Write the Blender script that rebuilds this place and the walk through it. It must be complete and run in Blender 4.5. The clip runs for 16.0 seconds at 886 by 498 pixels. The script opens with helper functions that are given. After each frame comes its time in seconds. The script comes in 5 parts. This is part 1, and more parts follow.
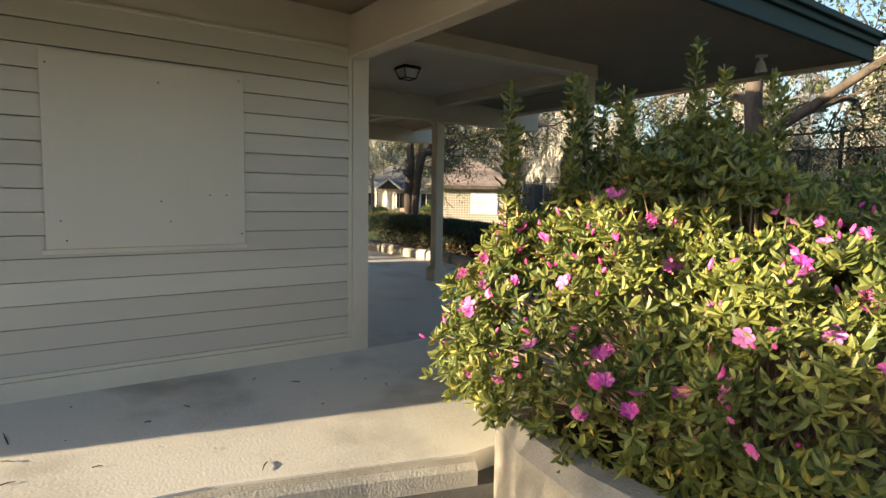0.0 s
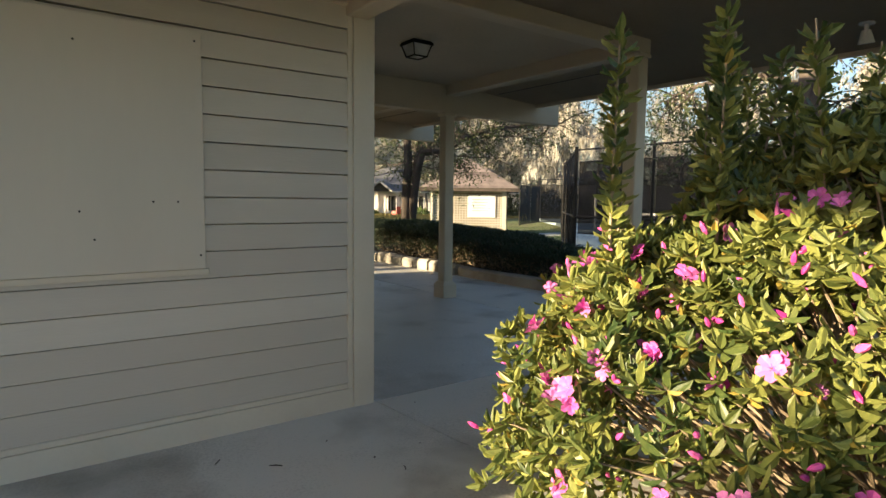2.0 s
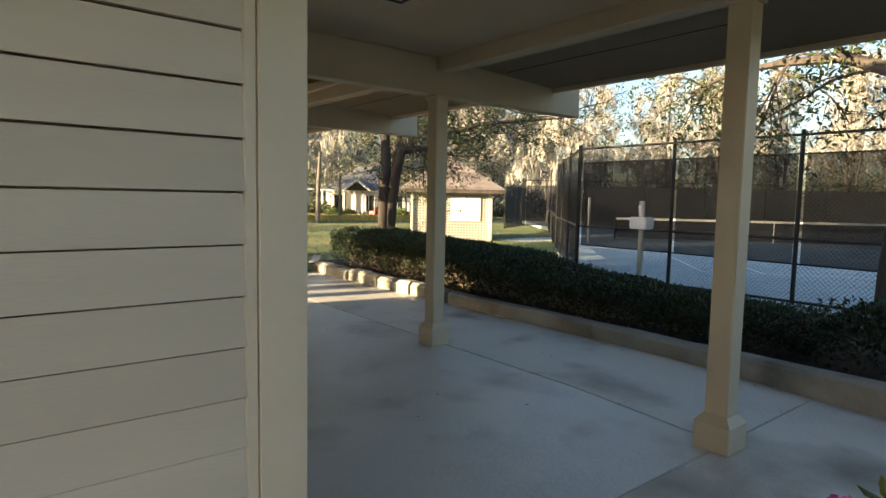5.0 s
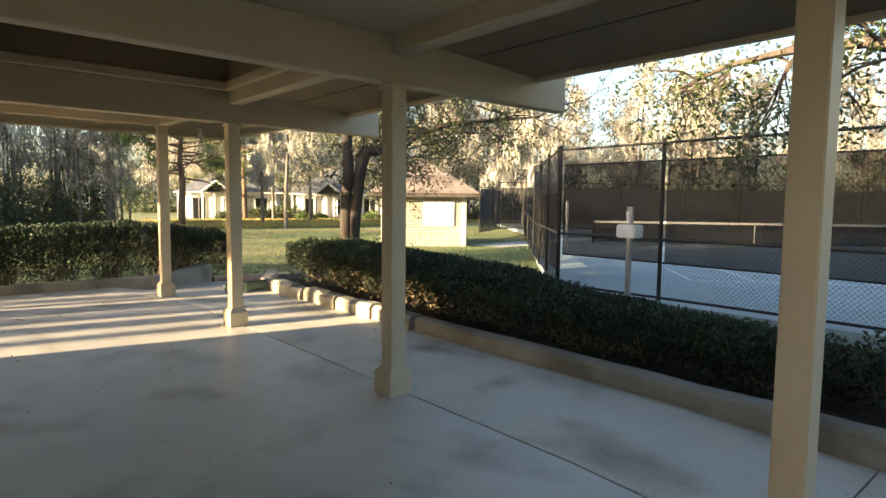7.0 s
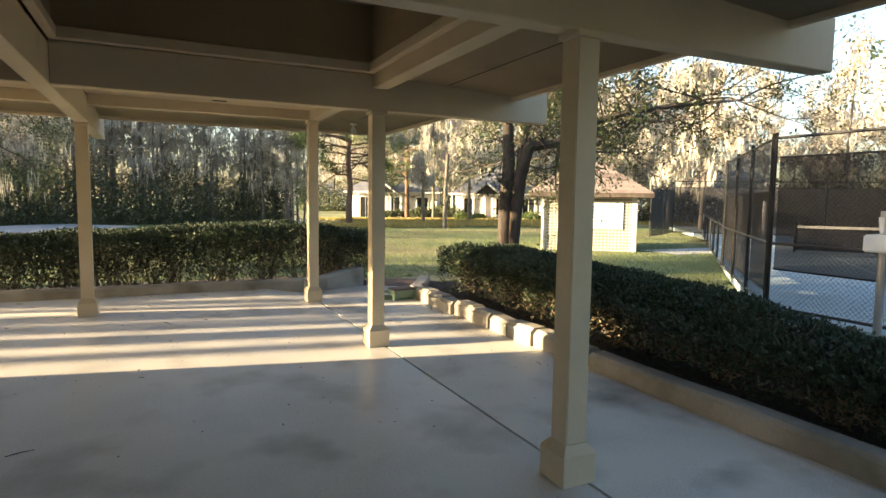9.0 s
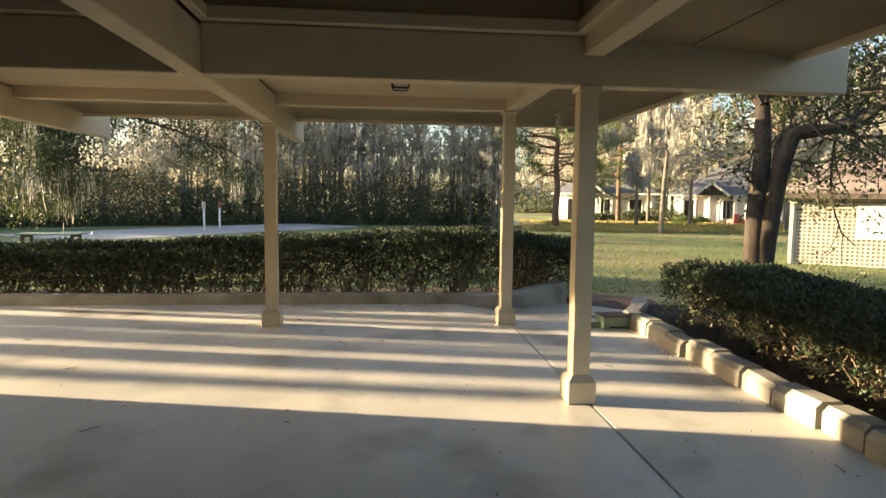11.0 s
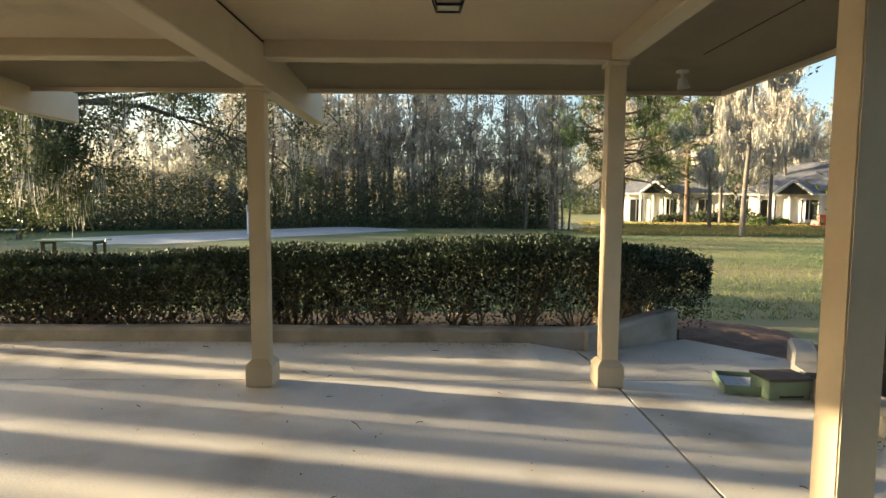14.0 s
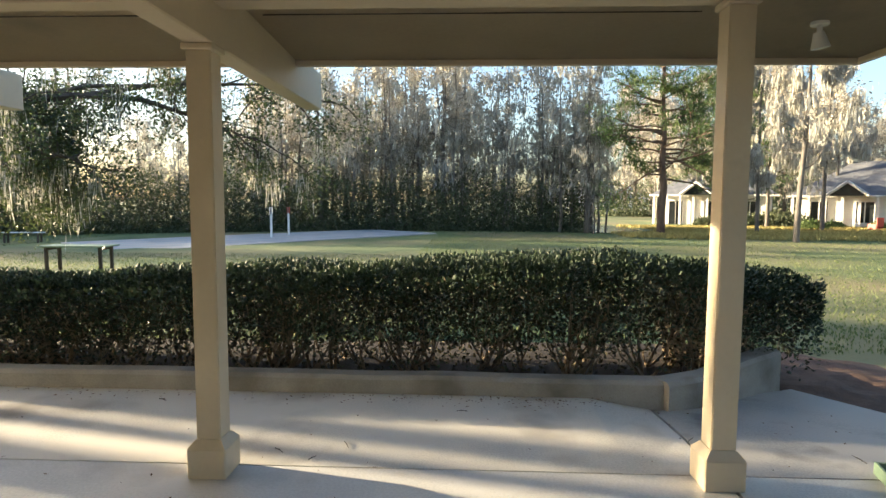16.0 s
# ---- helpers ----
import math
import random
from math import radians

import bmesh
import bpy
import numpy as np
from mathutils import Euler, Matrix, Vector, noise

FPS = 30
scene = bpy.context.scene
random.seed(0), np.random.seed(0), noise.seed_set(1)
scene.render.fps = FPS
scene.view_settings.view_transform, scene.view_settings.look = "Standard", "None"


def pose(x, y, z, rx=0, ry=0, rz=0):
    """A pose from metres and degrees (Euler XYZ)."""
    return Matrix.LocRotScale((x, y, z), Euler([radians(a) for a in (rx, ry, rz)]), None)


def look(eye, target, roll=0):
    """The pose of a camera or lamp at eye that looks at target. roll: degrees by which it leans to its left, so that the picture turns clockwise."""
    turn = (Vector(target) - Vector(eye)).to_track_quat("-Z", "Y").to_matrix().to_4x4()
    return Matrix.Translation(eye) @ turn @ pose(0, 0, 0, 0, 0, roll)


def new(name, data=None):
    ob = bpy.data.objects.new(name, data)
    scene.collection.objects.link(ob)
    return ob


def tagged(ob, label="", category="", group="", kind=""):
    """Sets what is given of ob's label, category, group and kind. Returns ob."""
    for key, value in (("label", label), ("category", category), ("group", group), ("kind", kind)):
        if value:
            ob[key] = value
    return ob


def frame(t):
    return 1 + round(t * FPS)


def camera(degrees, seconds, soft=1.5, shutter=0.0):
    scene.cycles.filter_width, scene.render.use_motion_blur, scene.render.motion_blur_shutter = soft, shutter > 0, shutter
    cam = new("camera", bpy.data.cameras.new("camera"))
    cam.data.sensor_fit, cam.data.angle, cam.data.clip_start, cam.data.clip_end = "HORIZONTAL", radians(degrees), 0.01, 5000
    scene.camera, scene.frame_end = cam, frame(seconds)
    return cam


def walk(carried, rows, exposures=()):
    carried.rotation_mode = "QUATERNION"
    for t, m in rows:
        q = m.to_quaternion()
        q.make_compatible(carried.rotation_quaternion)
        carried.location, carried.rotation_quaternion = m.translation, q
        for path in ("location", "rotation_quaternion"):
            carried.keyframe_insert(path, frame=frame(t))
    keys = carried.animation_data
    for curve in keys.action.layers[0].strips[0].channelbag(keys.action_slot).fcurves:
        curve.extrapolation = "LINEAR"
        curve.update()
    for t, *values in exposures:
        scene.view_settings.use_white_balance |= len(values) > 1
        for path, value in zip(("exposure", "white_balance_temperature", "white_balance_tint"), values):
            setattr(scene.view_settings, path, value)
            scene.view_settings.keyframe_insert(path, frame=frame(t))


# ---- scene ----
cam = camera(74.1, 16.0)
EXPOSURES = [(0.0, 2.15, 5700, 14), (3.0, 1.95, 5850, 14), (4.2, 2.2, 5900, 13), (6.5, 2.7, 6300, 14), (9.0, 2.84, 6250, 15), (12.5, 2.42, 6300, 13), (14.0, 2.42, 6000, 12), (16.0, 2.65, 5600, 12)]
PATH = [
    (0, (0.024, 1.181, 1.299), (1.182, 2.802, 1.122), 0.9),
    (0.5, (0.115, 1.461, 1.336), (1.287, 3.071, 1.149), 1.1),
    (1, (0.204, 1.745, 1.344), (1.385, 3.348, 1.156), 1.1),
    (1.5, (0.337, 2.034, 1.354), (1.522, 3.634, 1.164), 1.1),
    (2, (0.539, 2.359, 1.316), (1.724, 3.961, 1.147), 0.7),
    (2.5, (0.718, 2.667, 1.339), (1.91, 4.264, 1.169), 0.7),
    (3, (0.888, 2.965, 1.353), (2.093, 4.552, 1.181), 0.9),
    (3.5, (1.112, 3.253, 1.373), (2.315, 4.842, 1.2), 0.6),
    (4, (1.297, 3.561, 1.4), (2.504, 5.146, 1.227), 0.8),
    (6.5, (2.285, 4.684, 1.534), (3.587, 6.192, 1.366), 0.8),
    (7, (2.493, 4.9, 1.55), (3.8, 6.404, 1.386), 0.6),
    (7.5, (2.713, 5.128, 1.502), (4.022, 6.632, 1.346), 0.7),
    (8, (2.875, 5.435, 1.529), (4.175, 6.946, 1.365), 0.7),
    (8.5, (3.048, 5.73, 1.574), (4.157, 7.385, 1.403), 0.7),
    (9, (3.21, 6.094, 1.558), (4.074, 7.889, 1.387), 0.8),
    (9.5, (3.392, 6.437, 1.573), (4.101, 8.299, 1.397), 0.9),
    (10, (3.567, 6.766, 1.604), (4.018, 8.707, 1.425), 0.9),
    (12.5, (3.762, 8.707, 1.572), (3.864, 10.697, 1.399), 0.5),
    (13, (3.775, 9.105, 1.584), (3.829, 11.097, 1.411), 0.2),
    (13.5, (3.77, 9.505, 1.59), (3.79, 11.496, 1.411), 0.1),
    (14, (3.801, 9.936, 1.553), (3.821, 11.929, 1.383), 0.3),
    (14.5, (3.785, 10.357, 1.547), (3.789, 12.35, 1.386), 0.2),
    (15, (3.796, 10.745, 1.55), (3.776, 12.738, 1.383), 0.1),
    (15.5, (3.847, 11.122, 1.604), (3.804, 13.114, 1.438), 0.1),
    (16, (3.813, 11.502, 1.596), (3.731, 13.494, 1.43), 0.3),
]
walk(cam, [(t, look(eye, target, roll)) for t, eye, target, roll in PATH], EXPOSURES)

# ---- world and sun ----
SUN_DIR = Vector((1.0, -0.215, -0.168)).normalized()      # the way the sunlight travels
world = bpy.data.worlds.new("sky")
scene.world = world
world.use_nodes = True
wn, wl = world.node_tree.nodes, world.node_tree.links
sky = wn.new("ShaderNodeTexSky")
sky.sky_type = "NISHITA"
sky.sun_disc = False
sky.sun_elevation = radians(9.3)
sky.sun_rotation = math.atan2(-SUN_DIR.x, -SUN_DIR.y)
sky.air_density, sky.dust_density, sky.ozone_density = 1.0, 2.4, 1.0
wl.new(sky.outputs[0], wn["Background"].inputs[0])
wn["Background"].inputs[1].default_value = 0.075
sun = new("sun", bpy.data.lights.new("sun", "SUN"))
sun.data.energy, sun.data.angle, sun.data.color = 5.0, radians(0.53), (1.0, 0.75, 0.41)
sun.matrix_world = Matrix.Translation((-30, 15, 20)) @ SUN_DIR.to_track_quat("-Z", "Y").to_matrix().to_4x4()


# ---- materials ----
def surface(name, dark, light, scale=3.0, rough=0.6, bump=0.2, fine=60.0, metal=0.0, vary="none", stain=None, thin=0.0, detail=6.0, amount=0.35, spec=0.5, warp=(1, 1, 1)):
    """Two-scale procedural surface: broad tone variation, fine grain with bump, optional stains and per-piece shift."""
    m = bpy.data.materials.new(name)
    m.use_nodes = True
    n, l = m.node_tree.nodes, m.node_tree.links
    b = n["Principled BSDF"]
    geo = n.new("ShaderNodeNewGeometry")
    mp = n.new("ShaderNodeMapping")
    mp.inputs["Scale"].default_value = warp
    l.new(geo.outputs["Position"], mp.inputs[0])
    big = n.new("ShaderNodeTexNoise")
    big.inputs["Scale"].default_value, big.inputs["Detail"].default_value = scale, detail
    small = n.new("ShaderNodeTexNoise")
    small.inputs["Scale"].default_value, small.inputs["Detail"].default_value = fine, 3
    l.new(mp.outputs[0], big.inputs["Vector"])
    l.new(mp.outputs[0], small.inputs["Vector"])
    mixf = n.new("ShaderNodeMath")
    mixf.operation = "MULTIPLY_ADD"
    mixf.inputs[1].default_value = amount
    l.new(small.outputs[0], mixf.inputs[0])
    l.new(big.outputs[0], mixf.inputs[2])
    source = mixf.outputs[0]
    if vary != "none":
        info = n.new("ShaderNodeObjectInfo") if vary == "object" else geo
        add = n.new("ShaderNodeMath")
        add.operation = "MULTIPLY_ADD"
        add.inputs[1].default_value = 0.55
        l.new(info.outputs["Random" if vary == "object" else "Random Per Island"], add.inputs[0])
        l.new(source, add.inputs[2])
        sub = n.new("ShaderNodeMath")
        sub.operation = "SUBTRACT"
        sub.inputs[1].default_value = 0.27
        l.new(add.outputs[0], sub.inputs[0])
        source = sub.outputs[0]
    ramp = n.new("ShaderNodeValToRGB")
    ramp.color_ramp.elements[0].position, ramp.color_ramp.elements[0].color = 0.38, (*dark, 1)
    ramp.color_ramp.elements[1].position, ramp.color_ramp.elements[1].color = 0.92, (*light, 1)
    l.new(source, ramp.inputs[0])
    colour = ramp.outputs[0]
    if stain:
        st = n.new("ShaderNodeTexNoise")
        st.inputs["Scale"].default_value, st.inputs["Detail"].default_value = stain[1], 8
        l.new(geo.outputs["Position"], st.inputs["Vector"])
        sr = n.new("ShaderNodeValToRGB")
        sr.color_ramp.elements[0].position, sr.color_ramp.elements[1].position = stain[2], stain[2] + 0.2
        l.new(st.outputs[0], sr.inputs[0])
        mx = n.new("ShaderNodeMix")
        mx.data_type = "RGBA"
        l.new(sr.outputs[0], mx.inputs["Factor"])
        l.new(colour, mx.inputs["A"])
        mx.inputs["B"].default_value = (*stain[0], 1)
        colour = mx.outputs["Result"]
    l.new(colour, b.inputs["Base Color"])
    b.inputs["Roughness"].default_value, b.inputs["Metallic"].default_value = rough, metal
    b.inputs["Specular IOR Level"].default_value = spec
    rr = n.new("ShaderNodeMapRange")
    rr.inputs["To Min"].default_value, rr.inputs["To Max"].default_value = max(0.02, rough - 0.12), min(1, rough + 0.14)
    l.new(big.outputs[0], rr.inputs["Value"])
    l.new(rr.outputs[0], b.inputs["Roughness"])
    if bump:
        bp = n.new("ShaderNodeBump")
        bp.inputs["Strength"].default_value, bp.inputs["Distance"].default_value = bump, 0.01
        l.new(small.outputs[0], bp.inputs["Height"])
        l.new(bp.outputs[0], b.inputs["Normal"])
    if thin:
        tr = n.new("ShaderNodeBsdfTranslucent")
        l.new(colour, tr.inputs["Color"])
        ms = n.new("ShaderNodeMixShader")
        ms.inputs[0].default_value = thin
        l.new(b.outputs[0], ms.inputs[1])
        l.new(tr.outputs[0], ms.inputs[2])
        l.new(ms.outputs[0], n["Material Output"].inputs[0])
    return m


CONCRETE = surface("weathered_concrete", (0.36, 0.35, 0.315), (0.64, 0.62, 0.56), 1.3, 0.55, 0.16, 70, stain=((0.23, 0.21, 0.17), 1.0, 0.53), amount=0.85, detail=10)
CONCRETE_SMOOTH = surface("trowelled_concrete", (0.38, 0.38, 0.36), (0.62, 0.61, 0.58), 1.1, 0.38, 0.10, 60, stain=((0.33, 0.315, 0.28), 1.3, 0.535), amount=0.7, detail=10)
# damp, dirty slab; its tone is also lowered to stand in for shade
CONCRETE_DAMP_SHADE = surface("damp_dirty_shaded_concrete", (0.20, 0.20, 0.19), (0.42, 0.41, 0.38), 1.8, 0.5, 0.16, 70, stain=((0.11, 0.10, 0.085), 2.2, 0.56), amount=0.8, detail=10)
CONCRETE_EDGE = surface("kerb_concrete", (0.22, 0.21, 0.18), (0.42, 0.40, 0.35), 2.5, 0.8, 0.4, 70, stain=((0.16, 0.15, 0.12), 1.7, 0.55))
JOINT = surface("joint_dirt", (0.03, 0.027, 0.022), (0.08, 0.07, 0.06), 20, 0.95, 0.3, 200)
PAINT_WALL = surface("cream_siding_paint", (0.52, 0.48, 0.40), (0.62, 0.58, 0.49), 1.3, 0.55, 0.12, 45, vary="object", amount=0.15, warp=(0.3, 1, 3))
PAINT_TRIM = surface("cream_trim_paint", (0.58, 0.53, 0.42), (0.68, 0.63, 0.51), 2.0, 0.45, 0.1, 40, amount=0.2, stain=((0.46, 0.41, 0.32), 1.6, 0.66))
PAINT_BEAM = surface("tan_beam_paint", (0.50, 0.43, 0.31), (0.62, 0.54, 0.40), 1.4, 0.5, 0.1, 35, amount=0.2, stain=((0.36, 0.30, 0.21), 1.3, 0.66))
PAINT_POST = surface("tan_post_paint", (0.54, 0.47, 0.34), (0.65, 0.57, 0.42), 2.2, 0.42, 0.14, 30, amount=0.25, stain=((0.40, 0.33, 0.22), 2.6, 0.66))
CEILING = surface("ceiling_board_paint", (0.42, 0.35, 0.24), (0.56, 0.48, 0.34), 1.1, 0.6, 0.06, 30, stain=((0.28, 0.25, 0.19), 0.9, 0.62))
# brown darkened to imitate shade in ceiling wells and kiosk lattice gaps
PANEL_SHADED = surface("shaded_panel_paint", (0.22, 0.18, 0.12), (0.30, 0.25, 0.17), 1.5, 0.7, 0.1, 30)
GREEN_FASCIA = surface("dark_green_paint", (0.018, 0.035, 0.030), (0.035, 0.060, 0.050), 2.0, 0.65, 0.1, 40, spec=0.2)
GRASS_BLADE = surface("grass_blade", (0.070, 0.115, 0.038), (0.21, 0.235, 0.088), 0.5, 0.8, 0.1, 40, vary="island", thin=0.35)
# dry grass with the far lawn's sunlight put into its bright yellow
SUN_BAND_GRASS = surface("sun_coloured_dry_grass", (0.26, 0.22, 0.07), (0.46, 0.40, 0.15), 0.3, 0.9, 0.1, 40, vary="island", thin=0.3)
SHINGLE = surface("brown_shingle", (0.13, 0.105, 0.092), (0.25, 0.205, 0.18), 3.0, 0.9, 0.6, 30, vary="island")
PLYWOOD = surface("painted_plywood", (0.56, 0.52, 0.43), (0.66, 0.62, 0.52), 0.9, 0.5, 0.05, 25, amount=0.12, warp=(1, 1, 0.25))
METAL_BLACK = surface("black_metal", (0.012, 0.012, 0.012), (0.03, 0.03, 0.03), 6, 0.45, 0.1, 80, metal=0.6)
METAL_GREY = surface("galvanised_steel", (0.30, 0.31, 0.32), (0.45, 0.46, 0.47), 5, 0.4, 0.05, 80, metal=0.8)
FROSTED = surface("frosted_lamp_glass", (0.52, 0.50, 0.44), (0.62, 0.60, 0.55), 8, 0.25, 0.0, 80)
WHITE_PLASTIC = surface("white_plastic", (0.62, 0.62, 0.60), (0.74, 0.74, 0.72), 4, 0.4, 0.03, 60)
SOIL = surface("dark_mulch", (0.012, 0.009, 0.007), (0.045, 0.032, 0.022), 6, 0.95, 1.0, 40)
MULCH_RED = surface("pine_straw_mulch", (0.06, 0.034, 0.022), (0.17, 0.10, 0.065), 5, 0.95, 1.0, 60)
LAWN = surface("winter_lawn", (0.045, 0.085, 0.026), (0.15, 0.19, 0.068), 0.35, 0.9, 0.8, 25, stain=((0.24, 0.20, 0.095), 0.12, 0.46), detail=10)
ASPHALT = surface("asphalt", (0.035, 0.035, 0.037), (0.075, 0.074, 0.072), 2.0, 0.9, 0.7, 120)
COURT = surface("court_paint", (0.22, 0.29, 0.31), (0.32, 0.40, 0.42), 0.8, 0.8, 0.2, 80, stain=((0.18, 0.23, 0.25), 0.4, 0.6))
BARK = surface("dark_bark", (0.028, 0.022, 0.018), (0.11, 0.088, 0.070), 7, 0.95, 1.0, 30, warp=(1, 1, 0.3))
BARK_GREY = surface("grey_bark", (0.08, 0.07, 0.06), (0.20, 0.18, 0.155), 6, 0.95, 1.0, 25, warp=(1, 1, 0.25))
BARK_PINE = surface("pine_bark", (0.07, 0.045, 0.032), (0.19, 0.13, 0.095), 6, 0.95, 1.0, 25, warp=(1, 1, 0.35))
TWIG = surface("tan_twig", (0.17, 0.13, 0.085), (0.40, 0.31, 0.20), 9, 0.9, 0.4, 60)
AZALEA_LEAF = surface("azalea_leaf", (0.06, 0.10, 0.028), (0.29, 0.31, 0.075), 2.0, 0.42, 0.1, 60, vary="island", thin=0.38)
AZALEA_OLD = surface("yellowing_leaf", (0.30, 0.24, 0.04), (0.48, 0.36, 0.07), 2.0, 0.5, 0.1, 60, vary="island", thin=0.35)
HEDGE_LEAF = surface("hedge_leaf", (0.018, 0.036, 0.020), (0.062, 0.090, 0.045), 1.5, 0.55, 0.1, 60, vary="island", thin=0.15, spec=0.35)
HEDGE_IN = surface("inner_hedge_leaf", (0.022, 0.024, 0.011), (0.085, 0.075, 0.030), 1.5, 0.5, 0.1, 60, vary="island", thin=0.25)
OAK_LEAF = surface("oak_leaf", (0.030, 0.050, 0.020), (0.10, 0.125, 0.040), 1.0, 0.4, 0.1, 60, vary="island", thin=0.3)
PINE_NEEDLE = surface("pine_needles", (0.045, 0.085, 0.025), (0.13, 0.185, 0.050), 0.8, 0.6, 0.1, 60, vary="island", thin=0.3)
MOSS = surface("grey_tree_moss", (0.34, 0.335, 0.30), (0.60, 0.585, 0.52), 0.6, 0.95, 0.1, 60, vary="island", thin=0.35)
WINTER_LEAF = surface("winter_leaf", (0.22, 0.20, 0.165), (0.46, 0.425, 0.35), 0.25, 0.8, 0.1, 60, vary="island", thin=0.35)
SCRUB = surface("evergreen_scrub", (0.035, 0.055, 0.026), (0.12, 0.135, 0.065), 0.25, 0.7, 0.1, 60, vary="island", thin=0.25)
PETAL = surface("pink_petal", (0.62, 0.07, 0.42), (0.88, 0.28, 0.68), 6, 0.5, 0.05, 60, vary="object", thin=0.4)
BUD = surface("pink_bud", (0.58, 0.05, 0.30), (0.80, 0.16, 0.48), 6, 0.5, 0.05, 60, vary="object", thin=0.25)
CALYX = surface("bud_scale", (0.28, 0.22, 0.05), (0.45, 0.30, 0.10), 6, 0.6, 0.05, 60, thin=0.2)


# ---- mesh helpers ----
def mesh_of(name, verts, faces):
    me = bpy.data.meshes.new(name)
    me.from_pydata(verts if isinstance(verts, list) else verts.tolist(), [], faces if isinstance(faces, list) else faces.tolist())
    me.update()
    return me


def part(name, data, material, parent=None, label="", smooth=False):
    """Links a bmesh or mesh as one object, under parent if there is one."""
    if isinstance(data, bmesh.types.BMesh):
        me = bpy.data.meshes.new(name)
        data.to_mesh(me)
        data.free()
    else:
        me = data
    if material and not me.materials:
        me.materials.append(material)
    if smooth:
        me.polygons.foreach_set("use_smooth", [True] * len(me.polygons))
    ob = new(name, me)
    if parent:
        ob.parent = parent
    if label:
        ob["label"] = label
    if name in ("foliage", "inner_leaves", "stem_tangle", "hanging_moss", "chain_link", "crown", "needles", "old_leaves"):
        ob["kind"] = "stuff"
    return ob


def thing(name, label, category, at=(0, 0, 0), rz=0.0, group="", kind=""):
    ob = new(name)
    ob.matrix_basis = pose(*at, 0, 0, rz)
    return tagged(ob, label, category, group, kind)


def boxes(*dims, bevel=0.0, seg=1):
    """A bmesh of boxes, each (x0, x1, y0, y1, z0, z1)."""
    bm = bmesh.new()
    for x0, x1, y0, y1, z0, z1 in dims:
        m = Matrix.Translation(((x0 + x1) / 2, (y0 + y1) / 2, (z0 + z1) / 2)) @ Matrix.Diagonal((x1 - x0, y1 - y0, z1 - z0, 1))
        bmesh.ops.create_cube(bm, size=1, matrix=m)
    if bevel:
        bmesh.ops.bevel(bm, geom=list(bm.edges), offset=bevel, segments=seg, affect="EDGES", clamp_overlap=True)
    return bm


def prism(outline, z0, z1, bevel=0.0):
    """An upright prism over a polygon given anticlockwise."""
    bm = bmesh.new()
    low = [bm.verts.new((x, y, z0)) for x, y in outline]
    top = [bm.verts.new((x, y, z1)) for x, y in outline]
    bm.faces.new(top)
    bm.faces.new(low[::-1])
    for i in range(len(outline)):
        j = (i + 1) % len(outline)
        bm.faces.new((low[i], low[j], top[j], top[i]))
    if bevel:
        bmesh.ops.bevel(bm, geom=[e for e in bm.edges if all(v.co.z > z1 - 1e-5 for v in e.verts)], offset=bevel, segments=2, affect="EDGES")
    return bm


def rod(a, b, r, n=8, r2=None):
    bm = bmesh.new()
    a, b = Vector(a), Vector(b)
    q = (b - a).to_track_quat("Z", "Y").to_matrix().to_4x4()
    bmesh.ops.create_cone(bm, cap_ends=True, segments=n, radius1=r, radius2=r if r2 is None else r2, depth=(b - a).length, matrix=Matrix.Translation((a + b) / 2) @ q)
    return bm


def tubes(lines, sides=6):
    """Tapered tubes along polylines: lists of (points, radii)."""
    V, F = [], []
    for pts, rad in lines:
        pts = np.asarray(pts, float)
        d = np.gradient(pts, axis=0)
        d /= np.linalg.norm(d, axis=1)[:, None] + 1e-9
        up = np.where(np.abs(d[:, 2:3]) > 0.9, [[1.0, 0, 0]], [[0, 0, 1.0]])
        u = np.cross(d, up)
        u /= np.linalg.norm(u, axis=1)[:, None] + 1e-9
        w = np.cross(d, u)
        base = sum(len(v) for v in V)
        a = np.arange(sides) * 2 * np.pi / sides
        ring = np.cos(a)[None, :, None] * u[:, None] + np.sin(a)[None, :, None] * w[:, None]
        V.append((pts[:, None] + ring * np.asarray(rad, float)[:, None, None]).reshape(-1, 3))
        k = len(pts)
        i, j = np.meshgrid(np.arange(k - 1), np.arange(sides), indexing="ij")
        q = np.stack([i * sides + j, i * sides + (j + 1) % sides, (i + 1) * sides + (j + 1) % sides, (i + 1) * sides + j], -1).reshape(-1, 4)
        F.append(q + base)
    return np.concatenate(V), np.concatenate(F)


